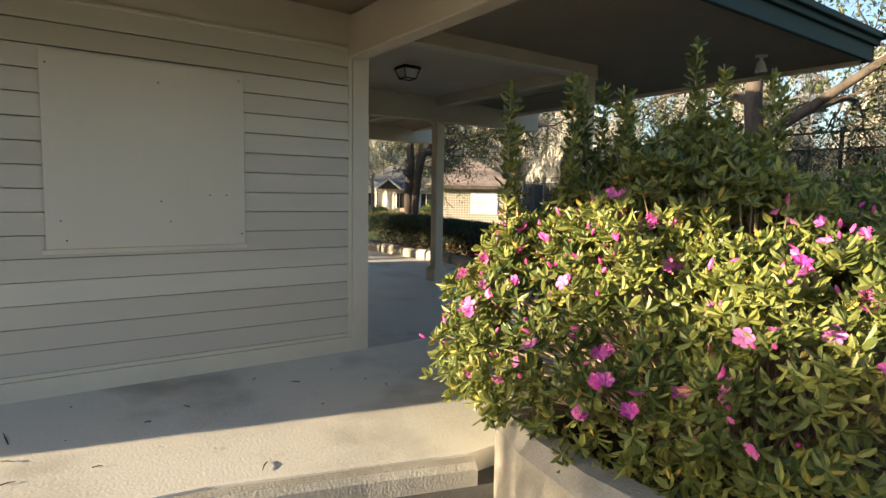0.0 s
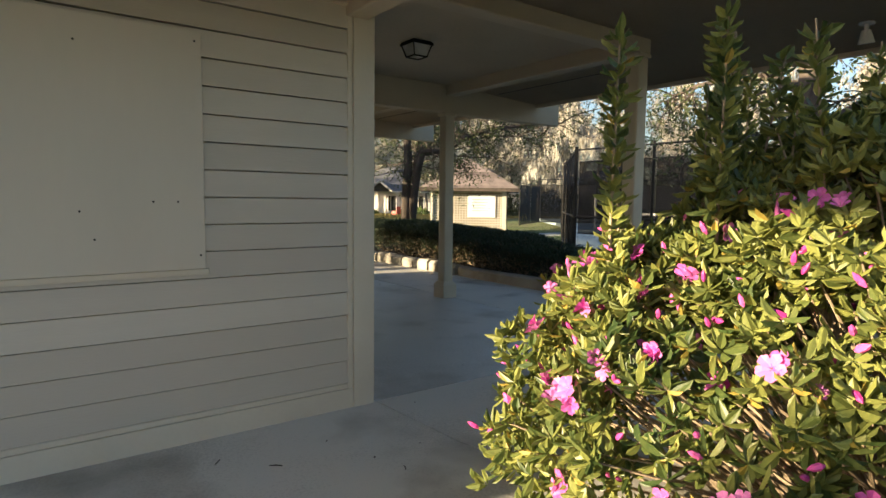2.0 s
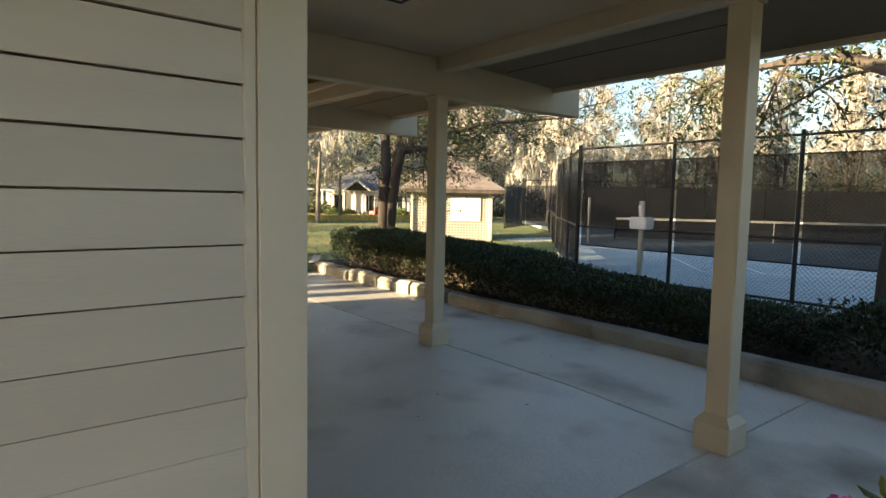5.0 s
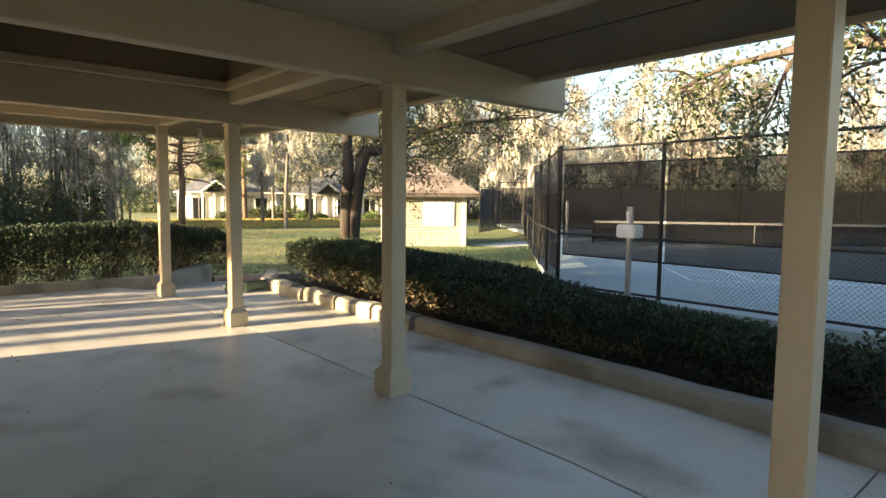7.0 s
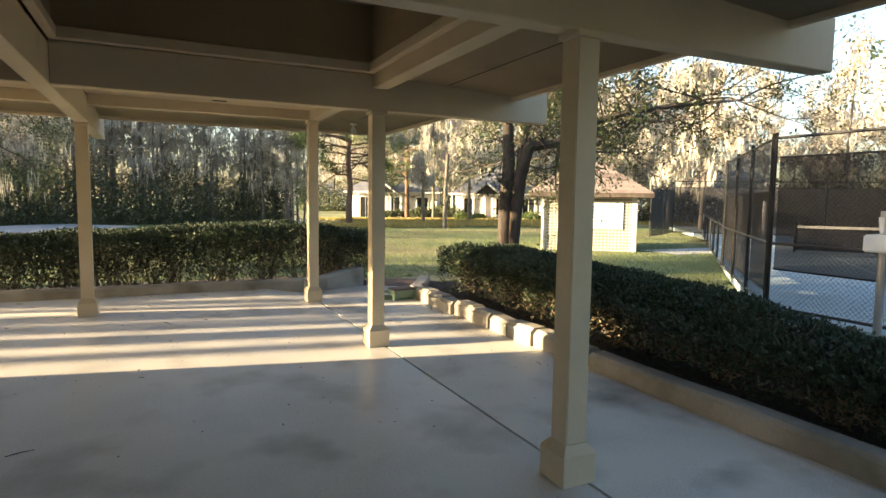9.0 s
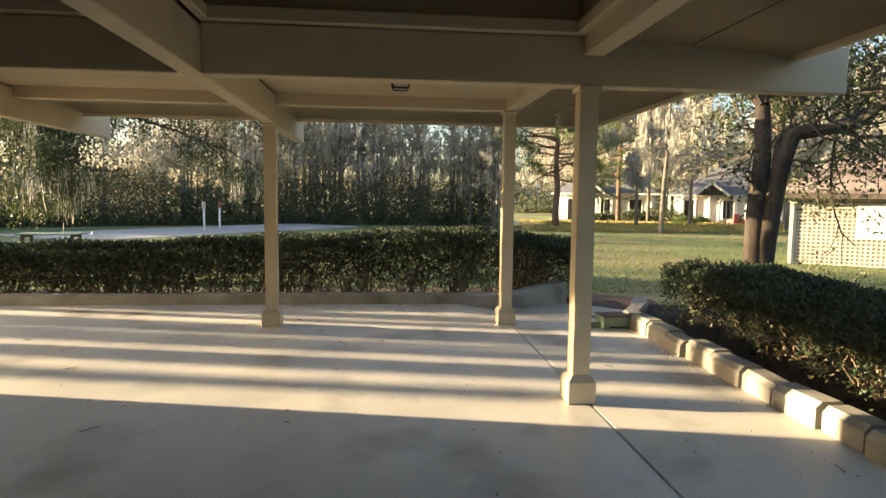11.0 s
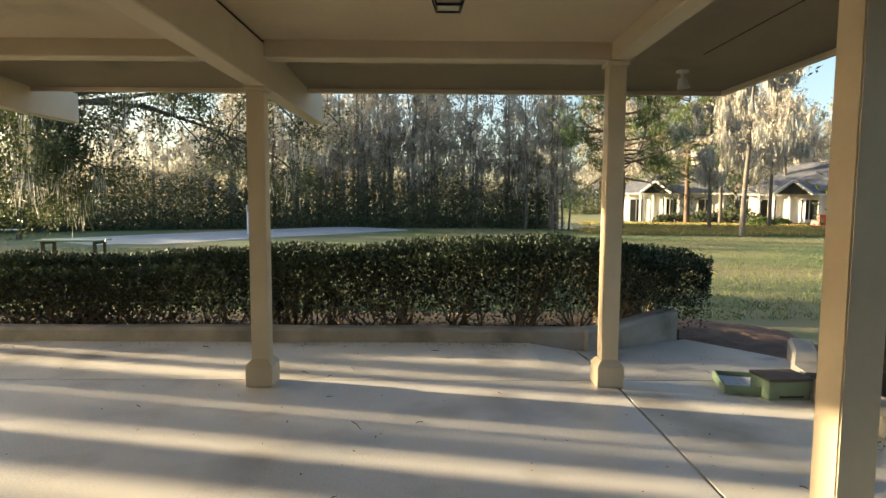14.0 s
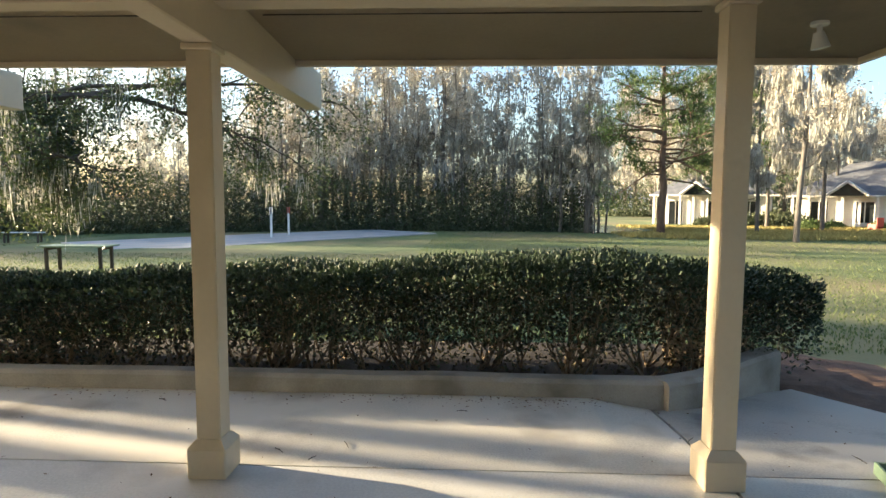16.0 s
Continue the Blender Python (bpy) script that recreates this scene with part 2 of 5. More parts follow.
def leaf_cloud(rng, centres, length, width, axis=None, fold=0.25, wide=False):
    """Folded leaves at the centres. axis: the way they point, else at random. Returns verts, faces."""
    n = len(centres)
    a = rng.normal(size=(n, 3)) if axis is None else np.asarray(axis, float) + rng.normal(size=(n, 3)) * 0.25
    a /= np.linalg.norm(a, axis=1)[:, None] + 1e-9
    b = np.cross(a, rng.normal(size=(n, 3)) if axis is None else np.array([0, 0, 1.0]) + rng.normal(size=(n, 3)) * 0.45)
    b /= np.linalg.norm(b, axis=1)[:, None] + 1e-9
    c = np.cross(a, b)
    L = (length * rng.uniform(0.65, 1.25, n))[:, None]
    W = (width * rng.uniform(0.7, 1.25, n))[:, None]
    p = np.asarray(centres, float)
    if wide:
        rim = [p + a * L * q + b * W * r + c * W * (fold - 0.5 * q * q * fold) for q, r in ((0.24, 0.30), (0.52, 0.47), (0.80, 0.34), (0.80, -0.34), (0.52, -0.47), (0.24, -0.30))]
        v = np.stack([p, *rim[:3], p + a * L - c * W * 0.22, *rim[3:]], 1).reshape(-1, 3)
        k = np.arange(n)[:, None] * 8
        f = np.concatenate([k + [[0, 1, 2, 3, 4]], k + [[0, 4, 5, 6, 7]]])
    else:
        v = np.stack([p, p + a * L * 0.5 + b * W * 0.5 + c * W * fold, p + a * L, p + a * L * 0.5 - b * W * 0.5 + c * W * fold], 1).reshape(-1, 3)
        k = np.arange(n)[:, None] * 4
        f = np.concatenate([k + [[0, 1, 2]], k + [[0, 2, 3]]])
    return v, f


def joined(chunks):
    """Several (verts, faces) as one; faces all have the same number of corners."""
    V, F, base = [], [], 0
    for v, f in chunks:
        V.append(v)
        F.append(f + base)
        base += len(v)
    return np.concatenate(V), np.concatenate(F)


# ---- ground, slabs and kerbs ----
def slab_z(x, y):
    """The walking surface: level inside, falling a little to the south and to the garden opening."""
    z = -0.15 * min(1.0, max(0.0, (7.0 - y) / 3.5))
    if y > 15.2 and x > 5.0:
        z -= 0.15 * min(1.0, (y - 15.2) / 1.8)
    return z


def ground_z(x, y):
    d = math.hypot(x - 3, y - 10)
    return -0.33 - 0.25 * min(1.0, max(0.0, (d - 12) / 40)) + 0.03 * noise.noise((x * 0.15, y * 0.15, 0))


def grid_sheet(xs, ys, zf):
    v = [(x, y, zf(x, y)) for y in ys for x in xs]
    w = len(xs)
    f = [(j * w + i, j * w + i + 1, (j + 1) * w + i + 1, (j + 1) * w + i) for j in range(len(ys) - 1) for i in range(w - 1)]
    return v, f


steps = [0.0]
while steps[-1] < 900:
    steps.append(steps[-1] + max(1.2, steps[-1] * 0.11))
axis = sorted(set([-s for s in steps] + steps))
tagged(part("ground", mesh_of("ground", *grid_sheet([a + 5 for a in axis], [a + 20 for a in axis], ground_z)), LAWN, smooth=True), "winter lawn of green and tan grass", "ground", kind="structure")


def slab(outline, parent, mat, top=0.0, cell=0.6):
    """A concrete slab over a convex outline, following the fall of the surface."""
    xs, ys = [p[0] for p in outline], [p[1] for p in outline]
    bm = bmesh.new()
    f = bm.faces.new([bm.verts.new((x, y, 0)) for x, y in outline])
    for lo, hi, no in ((min(xs), max(xs), (1, 0, 0)), (min(ys), max(ys), (0, 1, 0))):
        k = lo + cell
        while k < hi - 0.05:
            bmesh.ops.bisect_plane(bm, geom=bm.verts[:] + bm.edges[:] + bm.faces[:], plane_co=Vector(no) * k, plane_no=no)
            k += cell
    ext = bmesh.ops.extrude_face_region(bm, geom=bm.faces[:])
    new_verts = {v for v in ext["geom"] if isinstance(v, bmesh.types.BMVert)}
    for v in bm.verts:
        v.co.z = slab_z(v.co.x, v.co.y) + top + (0 if v in new_verts else -0.22)
    bmesh.ops.recalc_face_normals(bm, faces=bm.faces[:])
    return part("concrete_slab", bm, mat, parent)


floor = thing("floor", "pale grey concrete porch floor with dark joints and stains", "floor", kind="structure")
slab([(-9, 5.76), (5.298, 5.76), (5.298, 14.86), (-9, 14.86)], floor, CONCRETE_SMOOTH)
slab([(-9, 14.875), (5.298, 14.875), (5.298, 16.26), (-9, 16.26)], floor, CONCRETE)
slab([(5.32, 5.76), (6.86, 5.76), (6.86, 14.86), (5.32, 14.86)], floor, CONCRETE)
slab([(5.32, 14.875), (6.95, 14.875), (7.35, 15.75), (6.85, 17.0), (5.95, 16.5), (5.32, 16.26)], floor, CONCRETE_DAMP_SHADE)
slab([(2.50, 5.745), (2.60, 4.95), (3.0, 3.72), (6.86, 3.62), (6.86, 5.745)], floor, CONCRETE)
slab([(2.485, 5.745), (-9, 5.745), (-9, 5.35), (0.70, 4.07), (2.02, 3.69), (2.985, 3.72), (2.585, 4.95)], floor, CONCRETE)
part("joint_bed", boxes((-9, 6.85, 5.4, 16.2, -0.27, -0.19)), JOINT, floor)

road = part("road", mesh_of("road", *grid_sheet([-60, -20, -6, 0, 2.3, 4], [-40, -15, -4, 0, 2, 3.7, 4.6], lambda x, y: -0.265)), ASPHALT)
tagged(road, "dark grey asphalt drive beside the kerb", "road", kind="structure")


def kerb_run(parent, pts, width, z0, z1, mat, name="kerb_stone", bevel=0.03, follow=False):
    """A kerb along a polyline, width to its left."""
    bm = bmesh.new()
    pts = [Vector((*p, 0)) for p in pts]
    rows = []
    for i, p in enumerate(pts):
        d = (pts[min(i + 1, len(pts) - 1)] - pts[max(i - 1, 0)]).normalized()
        nrm = Vector((-d.y, d.x, 0))
        wob = 0.0 if follow else 0.012 * noise.noise((p.x * 1.7, p.y * 1.7, 2))
        q = p + nrm * width
        wob += slab_z(p.x, p.y) if follow else 0
        prof = ((p.x, p.y, z0), (p.x, p.y, z1 - bevel + wob), (*(p + nrm * bevel).xy, z1 + wob), (*(q - nrm * bevel).xy, z1 + wob), (q.x, q.y, z1 - bevel + wob), (q.x, q.y, z0))
        rows.append([bm.verts.new(c) for c in prof])
    for a, b in zip(rows, rows[1:]):
        for k in range(5):
            bm.faces.new((a[k], b[k], b[k + 1], a[k + 1]))
    bm.faces.new(rows[0])
    bm.faces.new(rows[-1][::-1])
    bmesh.ops.recalc_face_normals(bm, faces=bm.faces[:])
    return part(name, bm, mat, parent)


def line_pts(a, b, n):
    return [(a[0] + (b[0] - a[0]) * i / n, a[1] + (b[1] - a[1]) * i / n) for i in range(n + 1)]


kerb_e = thing("kerb_east", "weathered concrete bed kerb beside the porch floor", "kerb", kind="structure")
kerb_run(kerb_e, line_pts((6.75, 10.30), (6.75, 3.5), 14), 0.20, -0.25, 0.16, CONCRETE_EDGE, "kerb_length")
y, k = 10.38, 0
while y < 14.4:
    ln = (0.42, 0.36, 0.45, 0.39, 0.47)[k % 5]
    x = 6.73 + (0.0, 0.02, -0.015, 0.01)[k % 4]
    kerb_run(kerb_e, line_pts((x, y + ln), (x + 0.012 * (k % 3 - 1), y), 2), 0.24, -0.25, 0.17 + 0.012 * (k % 3), CONCRETE_EDGE, "kerb_stone", 0.045)
    y += ln + 0.035
    k += 1
kerb_run(kerb_e, [(7.37, 15.77), (7.12, 15.28), (6.80, 14.78), (6.76, 14.56)], 0.22, -0.3, 0.17, CONCRETE_EDGE, "kerb_end")

kerb_n = thing("kerb_north", "low concrete kerb along the clipped rear hedge", "kerb", kind="structure")
kerb_run(kerb_n, line_pts((5.42, 16.19), (-9, 16.27), 24)[::-1], 0.20, -0.25, 0.15, CONCRETE_EDGE, "kerb_length")
bm = bmesh.new()
prof = []
for (x, y, h) in ((5.43, 16.13, 0.15), (5.85, 16.32, 0.16), (6.30, 16.66, 0.20), (6.75, 17.0, 0.21)):
    prof.append([bm.verts.new((x, y, -0.3)), bm.verts.new((x, y, h - 0.03)), bm.verts.new((x - 0.01, y + 0.03, h)), bm.verts.new((x - 0.07, y + 0.19, h)), bm.verts.new((x - 0.08, y + 0.22, -0.3))])
for a, b in zip(prof, prof[1:]):
    for k in range(4):
        bm.faces.new((a[k], b[k], b[k + 1], a[k + 1]))
bm.faces.new(prof[0])
bm.faces.new(prof[-1][::-1])
bmesh.ops.recalc_face_normals(bm, faces=bm.faces[:])
part("wing_wall", bm, CONCRETE_EDGE, kerb_n)

kerb_s = thing("kerb_south", "rounded concrete step kerb at the drive", "kerb", kind="structure")
kerb_run(kerb_s, [(-9, 5.2), (-4, 4.56), (-1, 4.16), (0.70, 3.93), (1.4, 3.74), (1.98, 3.56)], 0.135, -0.36, 0.004, CONCRETE_EDGE, "kerb_length", 0.03, True)

planter = thing("planter_wall", "pale sunlit curved concrete planter wall", "planter", kind="structure")
kerb_run(planter, [(3.2, 3.70), (2.55, 3.69), (2.16, 3.60), (1.94, 3.38), (1.82, 3.05), (1.76, 2.7), (1.75, 2.3), (1.8, 1.6), (1.9, 0.2), (1.9, -3)], 0.26, -0.35, 0.20, CONCRETE_EDGE, "wall_curve", 0.07)

bed = part("bed_soil", prism([(2.1, -4), (6.95, -4), (6.95, 3.58), (2.4, 3.58), (2.1, 3.2)], -0.3, 0.08), SOIL)
tagged(bed, "dark mulch planting bed", "ground", kind="structure")
bed = part("bed_soil", prism([(6.95, -4), (9.4, -4), (9.8, 12), (9.5, 15.4), (7.45, 15.75), (6.95, 14.6)], -0.4, 0.06), SOIL)
tagged(bed, "dark mulch planting bed", "ground", kind="structure")
bed = part("bed_soil", prism([(-9, 16.4), (5.4, 16.33), (6.5, 17.0), (6.9, 17.3), (7.0, 18.2), (6.5, 18.5), (-9, 18.2)], -0.5, -0.10), SOIL)
tagged(bed, "dark mulch under the hedge", "ground", kind="structure")
bed = part("mulch_patch", mesh_of("mulch_patch", *grid_sheet([6.7 + 0.15 * i for i in range(15)], [15.7 + 0.22 * i for i in range(16)], lambda x, y: -0.27 + 0.04 * noise.noise((x * 3, y * 3, 1)) - 0.16 * max(0, math.hypot((x - 7.6) / 1.15, (y - 17.3) / 1.7) - 0.75))), MULCH_RED)
tagged(bed, "brown pine straw and mulch at the garden opening", "ground", kind="structure")

# ---- building walls ----
WALL_Y, CORNER_X = 5.76, 2.455
wall = thing("wall_south", "cream painted lapped board wall", "wall", kind="structure")
part("wall_core", boxes((-4.0, CORNER_X - 0.02, WALL_Y + 0.03, WALL_Y + 0.17, -0.1, 3.0)), PAINT_WALL, wall)
clap = bmesh.new()
EXPO = 0.150
vs = [clap.verts.new(c) for x in (-4.0, 2.28) for c in ((x, 0.03, 0.004), (x, -0.030, 0), (x, -0.016, EXPO - 0.007), (x, 0.03, EXPO - 0.007))]
for q in ((0, 1, 2, 3), (7, 6, 5, 4), (0, 4, 5, 1), (1, 5, 6, 2), (2, 6, 7, 3), (3, 7, 4, 0)):
    clap.faces.new([vs[i] for i in q])
bmesh.ops.recalc_face_normals(clap, faces=clap.faces[:])
first = part("lap_board", clap, PAINT_WALL, wall)
first.location = (0, WALL_Y, 0.115)
for i in range(1, 16):
    c = new("lap_board", first.data)
    c.parent = wall
    c.location = (0, WALL_Y, 0.115 + i * EXPO)
part("corner_board", boxes((2.315, CORNER_X + 0.012, WALL_Y - 0.035, WALL_Y + 0.12, -0.12, 2.62), bevel=0.004), PAINT_TRIM, wall)
part("corner_strip", boxes((2.275, 2.313, WALL_Y - 0.028, WALL_Y + 0.03, 0.07, 2.52), bevel=0.004), PAINT_TRIM, wall)
part("base_board", boxes((-4.0, 2.315, WALL_Y - 0.03, WALL_Y + 0.03, -0.12, 0.075), bevel=0.004), PAINT_TRIM, wall)
part("base_strip", boxes((-4.0, 2.275, WALL_Y - 0.032, WALL_Y + 0.03, 0.078, 0.112), bevel=0.005), PAINT_TRIM, wall)
part("frieze_board", boxes((-4.0, 2.313, WALL_Y - 0.03, WALL_Y + 0.03, 2.52, 3.0), bevel=0.004), PAINT_TRIM, wall)
part("frieze_strip", boxes((-4.0, 2.313, WALL_Y - 0.045, WALL_Y + 0.0, 2.50, 2.53), bevel=0.006), PAINT_TRIM, wall)

board = thing("window_board", "cream painted plywood sheet screwed over a window", "board", at=(0.765, WALL_Y - 0.026, 1.555))
part("sheet", boxes((-0.635, 0.635, -0.018, 0, -0.635, 0.635), bevel=0.002), PLYWOOD, board)
part("drip_strip", boxes((-0.66, 0.655, -0.012, 0.004, -0.668, -0.637), bevel=0.003), PAINT_TRIM, board)
for x, z in ((-0.55, -0.45), (-0.52, -0.58), (0.05, 0.50), (0.05, -0.32), (0.11, -0.46), (0.38, -0.27), (0.50, -0.27), (0.61, -0.56), (0.6, 0.58), (-0.6, 0.55)):
    part("screw", rod((x, -0.017, z), (x, -0.0205, z), 0.006, 7), METAL_BLACK, board)

# wing and north walls are added out of view to shade the porch floor
for nm, d in (("wall_east", (2.32, CORNER_X, WALL_Y + 0.17, 8.81, -0.1, 3.0)), ("wall_inner", (-1.5, 2.32, 8.67, 8.81, -0.1, 3.0)), ("wall_wing", (-1.64, -1.5, 8.81, 12.68, -0.1, 3.0)),
              ("wall_north", (-4.0, -1.5, 12.68, 12.82, -0.1, 3.0)), ("wall_west", (-4.14, -4.0, WALL_Y + 0.03, 12.82, -0.1, 3.0))):
    tagged(part(nm, boxes(d, bevel=0.003), PAINT_WALL), "plain cream painted building wall", "wall", kind="structure")

# ---- posts ----
POSTS = [(5.242, 5.75, 2.66), (5.242, 8.66, 2.44), (5.242, 11.93, 2.44), (5.242, 14.78, 2.66), (2.34, 14.78, 2.44)]


def porch_post(x, y, top):
    z = slab_z(x, y)
    p = thing("porch_post", "square tan painted wooden porch post with chamfered plinth", "post", at=(x, y, z), group="posts round the porch")
    bm = boxes((-0.112, 0.112, -0.112, 0.112, 0.0, 0.175), bevel=0.006)
    part("plinth", bm, PAINT_POST, p)
    bm = bmesh.new()
    bmesh.ops.create_cone(bm, cap_ends=True, segments=4, radius1=0.110 * 1.4142, radius2=0.073 * 1.4142, depth=0.045, matrix=Matrix.Translation((0, 0, 0.198)) @ Matrix.Rotation(radians(45), 4, "Z"))
    part("plinth_cap", bm, PAINT_POST, p)
    part("shaft", boxes((-0.070, 0.070, -0.070, 0.070, 0.218, top - z - 0.035), bevel=0.006, seg=2), PAINT_POST, p)
    part("capital", boxes((-0.088, 0.088, -0.088, 0.088, top - z - 0.037, top - z), bevel=0.006), PAINT_POST, p)
    return p


for spec_ in POSTS:
    porch_post(*spec_)

# ---- beams, ceilings, roof ----
XE, YN, YS, XW, EAVE = 6.87, 16.33, 3.60, -6.0, 2.71


def beam(d, label="tan painted timber roof beam", taper=None):
    """A boxed beam; taper cuts the underside of one outer end upward."""
    bm = boxes(d, bevel=0.008)
    if taper:
        ax, end, run, rise = taper
        for v in bm.verts:
            if v.co.z < (d[4] + d[5]) / 2 and abs(v.co[ax] - end) < 0.06:
                v.co[ax] += run
    return tagged(part("roof_beam", bm, PAINT_BEAM), label, "beam", group="beams of the porch roof", kind="structure")


for x in (2.345, -0.57):
    beam((x - 0.075, x + 0.075, 2.95, 17.12, 2.44, 2.78), taper=None)
for y in (8.68, 11.94):
    beam((-4.0, 2.27, y - 0.07, y + 0.07, 2.442, 2.80))
    beam((2.42, 7.32, y - 0.07, y + 0.07, 2.442, 2.80), taper=None)
for y in (5.76, 14.79):
    beam((2.42, 5.345, y - 0.08, y + 0.08, 2.662, 2.86))
beam((-0.495, 2.27, 14.79 - 0.08, 14.79 + 0.08, 2.662, 2.86))
for a, b in ((5.84, 8.61), (8.75, 11.87), (12.01, 14.71)):
    beam((5.265 - 0.08, 5.265 + 0.08, a, b, 2.662, 2.86))

soffit = bmesh.new()
IN = (-0.5, 5.265, 5.76, 14.79)
outer = [soffit.verts.new((x, y, EAVE)) for x, y in ((XW, YS), (XE, YS), (XE, YN), (XW, YN))]
inner = [soffit.verts.new((x, y, 2.80)) for x, y in ((IN[0] - 3.8, IN[2]), (IN[1], IN[2]), (IN[1], IN[3]), (IN[0] - 3.8, IN[3]))]
for i in range(4):
    j = (i + 1) % 4
    soffit.faces.new((outer[i], outer[j], inner[j], inner[i]))
bmesh.ops.solidify(soffit, geom=soffit.faces[:], thickness=-0.03)
tagged(part("soffit", soffit, CEILING), "sloping tan painted soffit boards under the eaves", "ceiling", kind="structure")
ceil = boxes((2.41, 5.20, 5.8, 8.62, 2.80, 2.84), (2.41, 5.20, 12.0, 14.72, 2.80, 2.84), (-4.3, 2.28, 5.8, 8.62, 2.80, 2.84), (-4.3, 2.28, 13.6, 14.72, 2.80, 2.84), (-4.3, -0.64, 8.74, 13.6, 2.80, 2.84))
tagged(part("ceiling", ceil, CEILING), "flat tan painted porch ceiling panels", "ceiling", kind="structure")
# raised wells between the beams, their shade put into the dark panel colour
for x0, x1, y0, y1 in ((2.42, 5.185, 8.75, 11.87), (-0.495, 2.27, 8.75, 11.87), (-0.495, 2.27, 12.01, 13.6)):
    well = thing("ceiling_well", "raised ceiling well with panels darkened for shade", "ceiling", kind="structure")
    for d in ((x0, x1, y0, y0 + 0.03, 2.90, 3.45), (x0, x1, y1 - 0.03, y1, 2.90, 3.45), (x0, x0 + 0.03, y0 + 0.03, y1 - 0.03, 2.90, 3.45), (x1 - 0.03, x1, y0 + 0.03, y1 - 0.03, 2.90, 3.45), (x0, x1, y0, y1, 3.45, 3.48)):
        part("panel", boxes(d), PANEL_SHADED, well)
    tagged(part("trim", boxes((x0, x1, y0, y0 + 0.07, 2.80, 2.90), (x0, x1, y1 - 0.07, y1, 2.80, 2.90), (x0, x0 + 0.07, y0 + 0.07, y1 - 0.07, 2.80, 2.90), (x1 - 0.07, x1, y0 + 0.07, y1 - 0.07, 2.80, 2.90), bevel=0.01), PAINT_BEAM),
           "tan painted trim round the ceiling well", "trim", kind="structure")
for d in ((XW, XE, YN - 0.05, YN - 0.004), (XE - 0.05, XE - 0.004, YS + 0.05, YN - 0.05)):
    tagged(part("eave_trim", boxes((*d, EAVE - 0.045, EAVE + 0.004), bevel=0.006), PAINT_BEAM), "tan painted eave trim board", "trim", kind="structure")
for d in ((2.5, 5.25, 15.30, 15.307, 2.764, 2.772), (-4.0, 2.2, 15.30, 15.307, 2.764, 2.772), (6.0, 6.007, 9.0, 11.8, 2.754, 2.762), (6.0, 6.007, 12.1, 14.9, 2.754, 2.762), (6.0, 6.007, 6.2, 8.5, 2.754, 2.762)):
    tagged(part("ceiling_seam", boxes(d), JOINT), "thin dark seam between soffit boards", "trim", kind="structure")
roof = thing("roof", "low hipped porch roof with dark green fascia", "roof", kind="structure")
bm = bmesh.new()
b4 = [bm.verts.new((x, y, EAVE + 0.24)) for x, y in ((XW - 0.1, YS - 0.1), (XE + 0.1, YS - 0.1), (XE + 0.1, YN + 0.1), (XW - 0.1, YN + 0.1))]
t4 = [bm.verts.new((x, y, 4.7)) for x, y in ((XW + 6.1, 9.9), (0.8, 9.9))]
bm.faces.new((b4[0], b4[1], t4[1], t4[0]))
bm.faces.new((b4[1], b4[2], t4[1]))
bm.faces.new((b4[2], b4[3], t4[0], t4[1]))
bm.faces.new((b4[3], b4[0], t4[0]))
part("roof_cover", bm, SHINGLE, roof)
for o, z0, z1 in ((0.0, EAVE - 0.02, EAVE + 0.13), (0.035, EAVE + 0.13, EAVE + 0.19), (0.075, EAVE + 0.19, EAVE + 0.25)):
    for d in ((XW - o, XE + o, YS - 0.04 - o, YS, z0, z1), (XW - o, XE + o, YN, YN + 0.04 + o, z0, z1), (XE, XE + 0.04 + o, YS - 0.04 - o, YN + 0.04 + o, z0 + 0.001, z1 - 0.001), (XW - 0.04 - o, XW, YS - 0.04 - o, YN + 0.04 + o, z0 + 0.001, z1 - 0.001)):
        part("fascia", boxes(d, bevel=0.006), GREEN_FASCIA, roof)

# ---- ceiling fixtures ----
def lantern(x, y, z):
    t = thing("ceiling_lantern", "black framed porch ceiling lantern with frosted glass", "lamp", at=(x, y, z), rz=0, group="ceiling lanterns")
    t.scale = (0.70, 0.70, 0.74)
    part("mounting_plate", boxes((-0.155, 0.155, -0.155, 0.155, -0.035, 0.0), bevel=0.008), METAL_BLACK, t)
    bm = bmesh.new()
    bmesh.ops.create_cone(bm, cap_ends=True, segments=4, radius1=0.095 * 1.414, radius2=0.145 * 1.414, depth=0.15, matrix=Matrix.Translation((0, 0, -0.11)) @ Matrix.Rotation(radians(45), 4, "Z"))
    part("glass", bm, FROSTED, t, "frosted glass")
    for sx, sy in ((1, 1), (1, -1), (-1, 1), (-1, -1)):
        part("frame_bar", rod((sx * 0.15, sy * 0.15, -0.034), (sx * 0.1, sy * 0.1, -0.19), 0.009, 6), METAL_BLACK, t)
    part("bottom_ring", boxes((-0.107, 0.107, -0.107, -0.088, -0.198, -0.18), (-0.107, 0.107, 0.088, 0.107, -0.198, -0.18), (-0.107, -0.088, -0.088, 0.088, -0.198, -0.18), (0.088, 0.107, -0.088, 0.088, -0.198, -0.18)), METAL_BLACK, t)
    part("hood_edge", boxes((-0.165, 0.165, -0.165, -0.15, -0.05, -0.02), (-0.165, 0.165, 0.15, 0.165, -0.05, -0.02), (-0.165, -0.15, -0.15, 0.15, -0.05, -0.02), (0.15, 0.165, -0.15, 0.15, -0.05, -0.02)), METAL_BLACK, t)


lantern(3.72, 7.12, 2.80)
lantern(3.86, 13.46, 2.80)


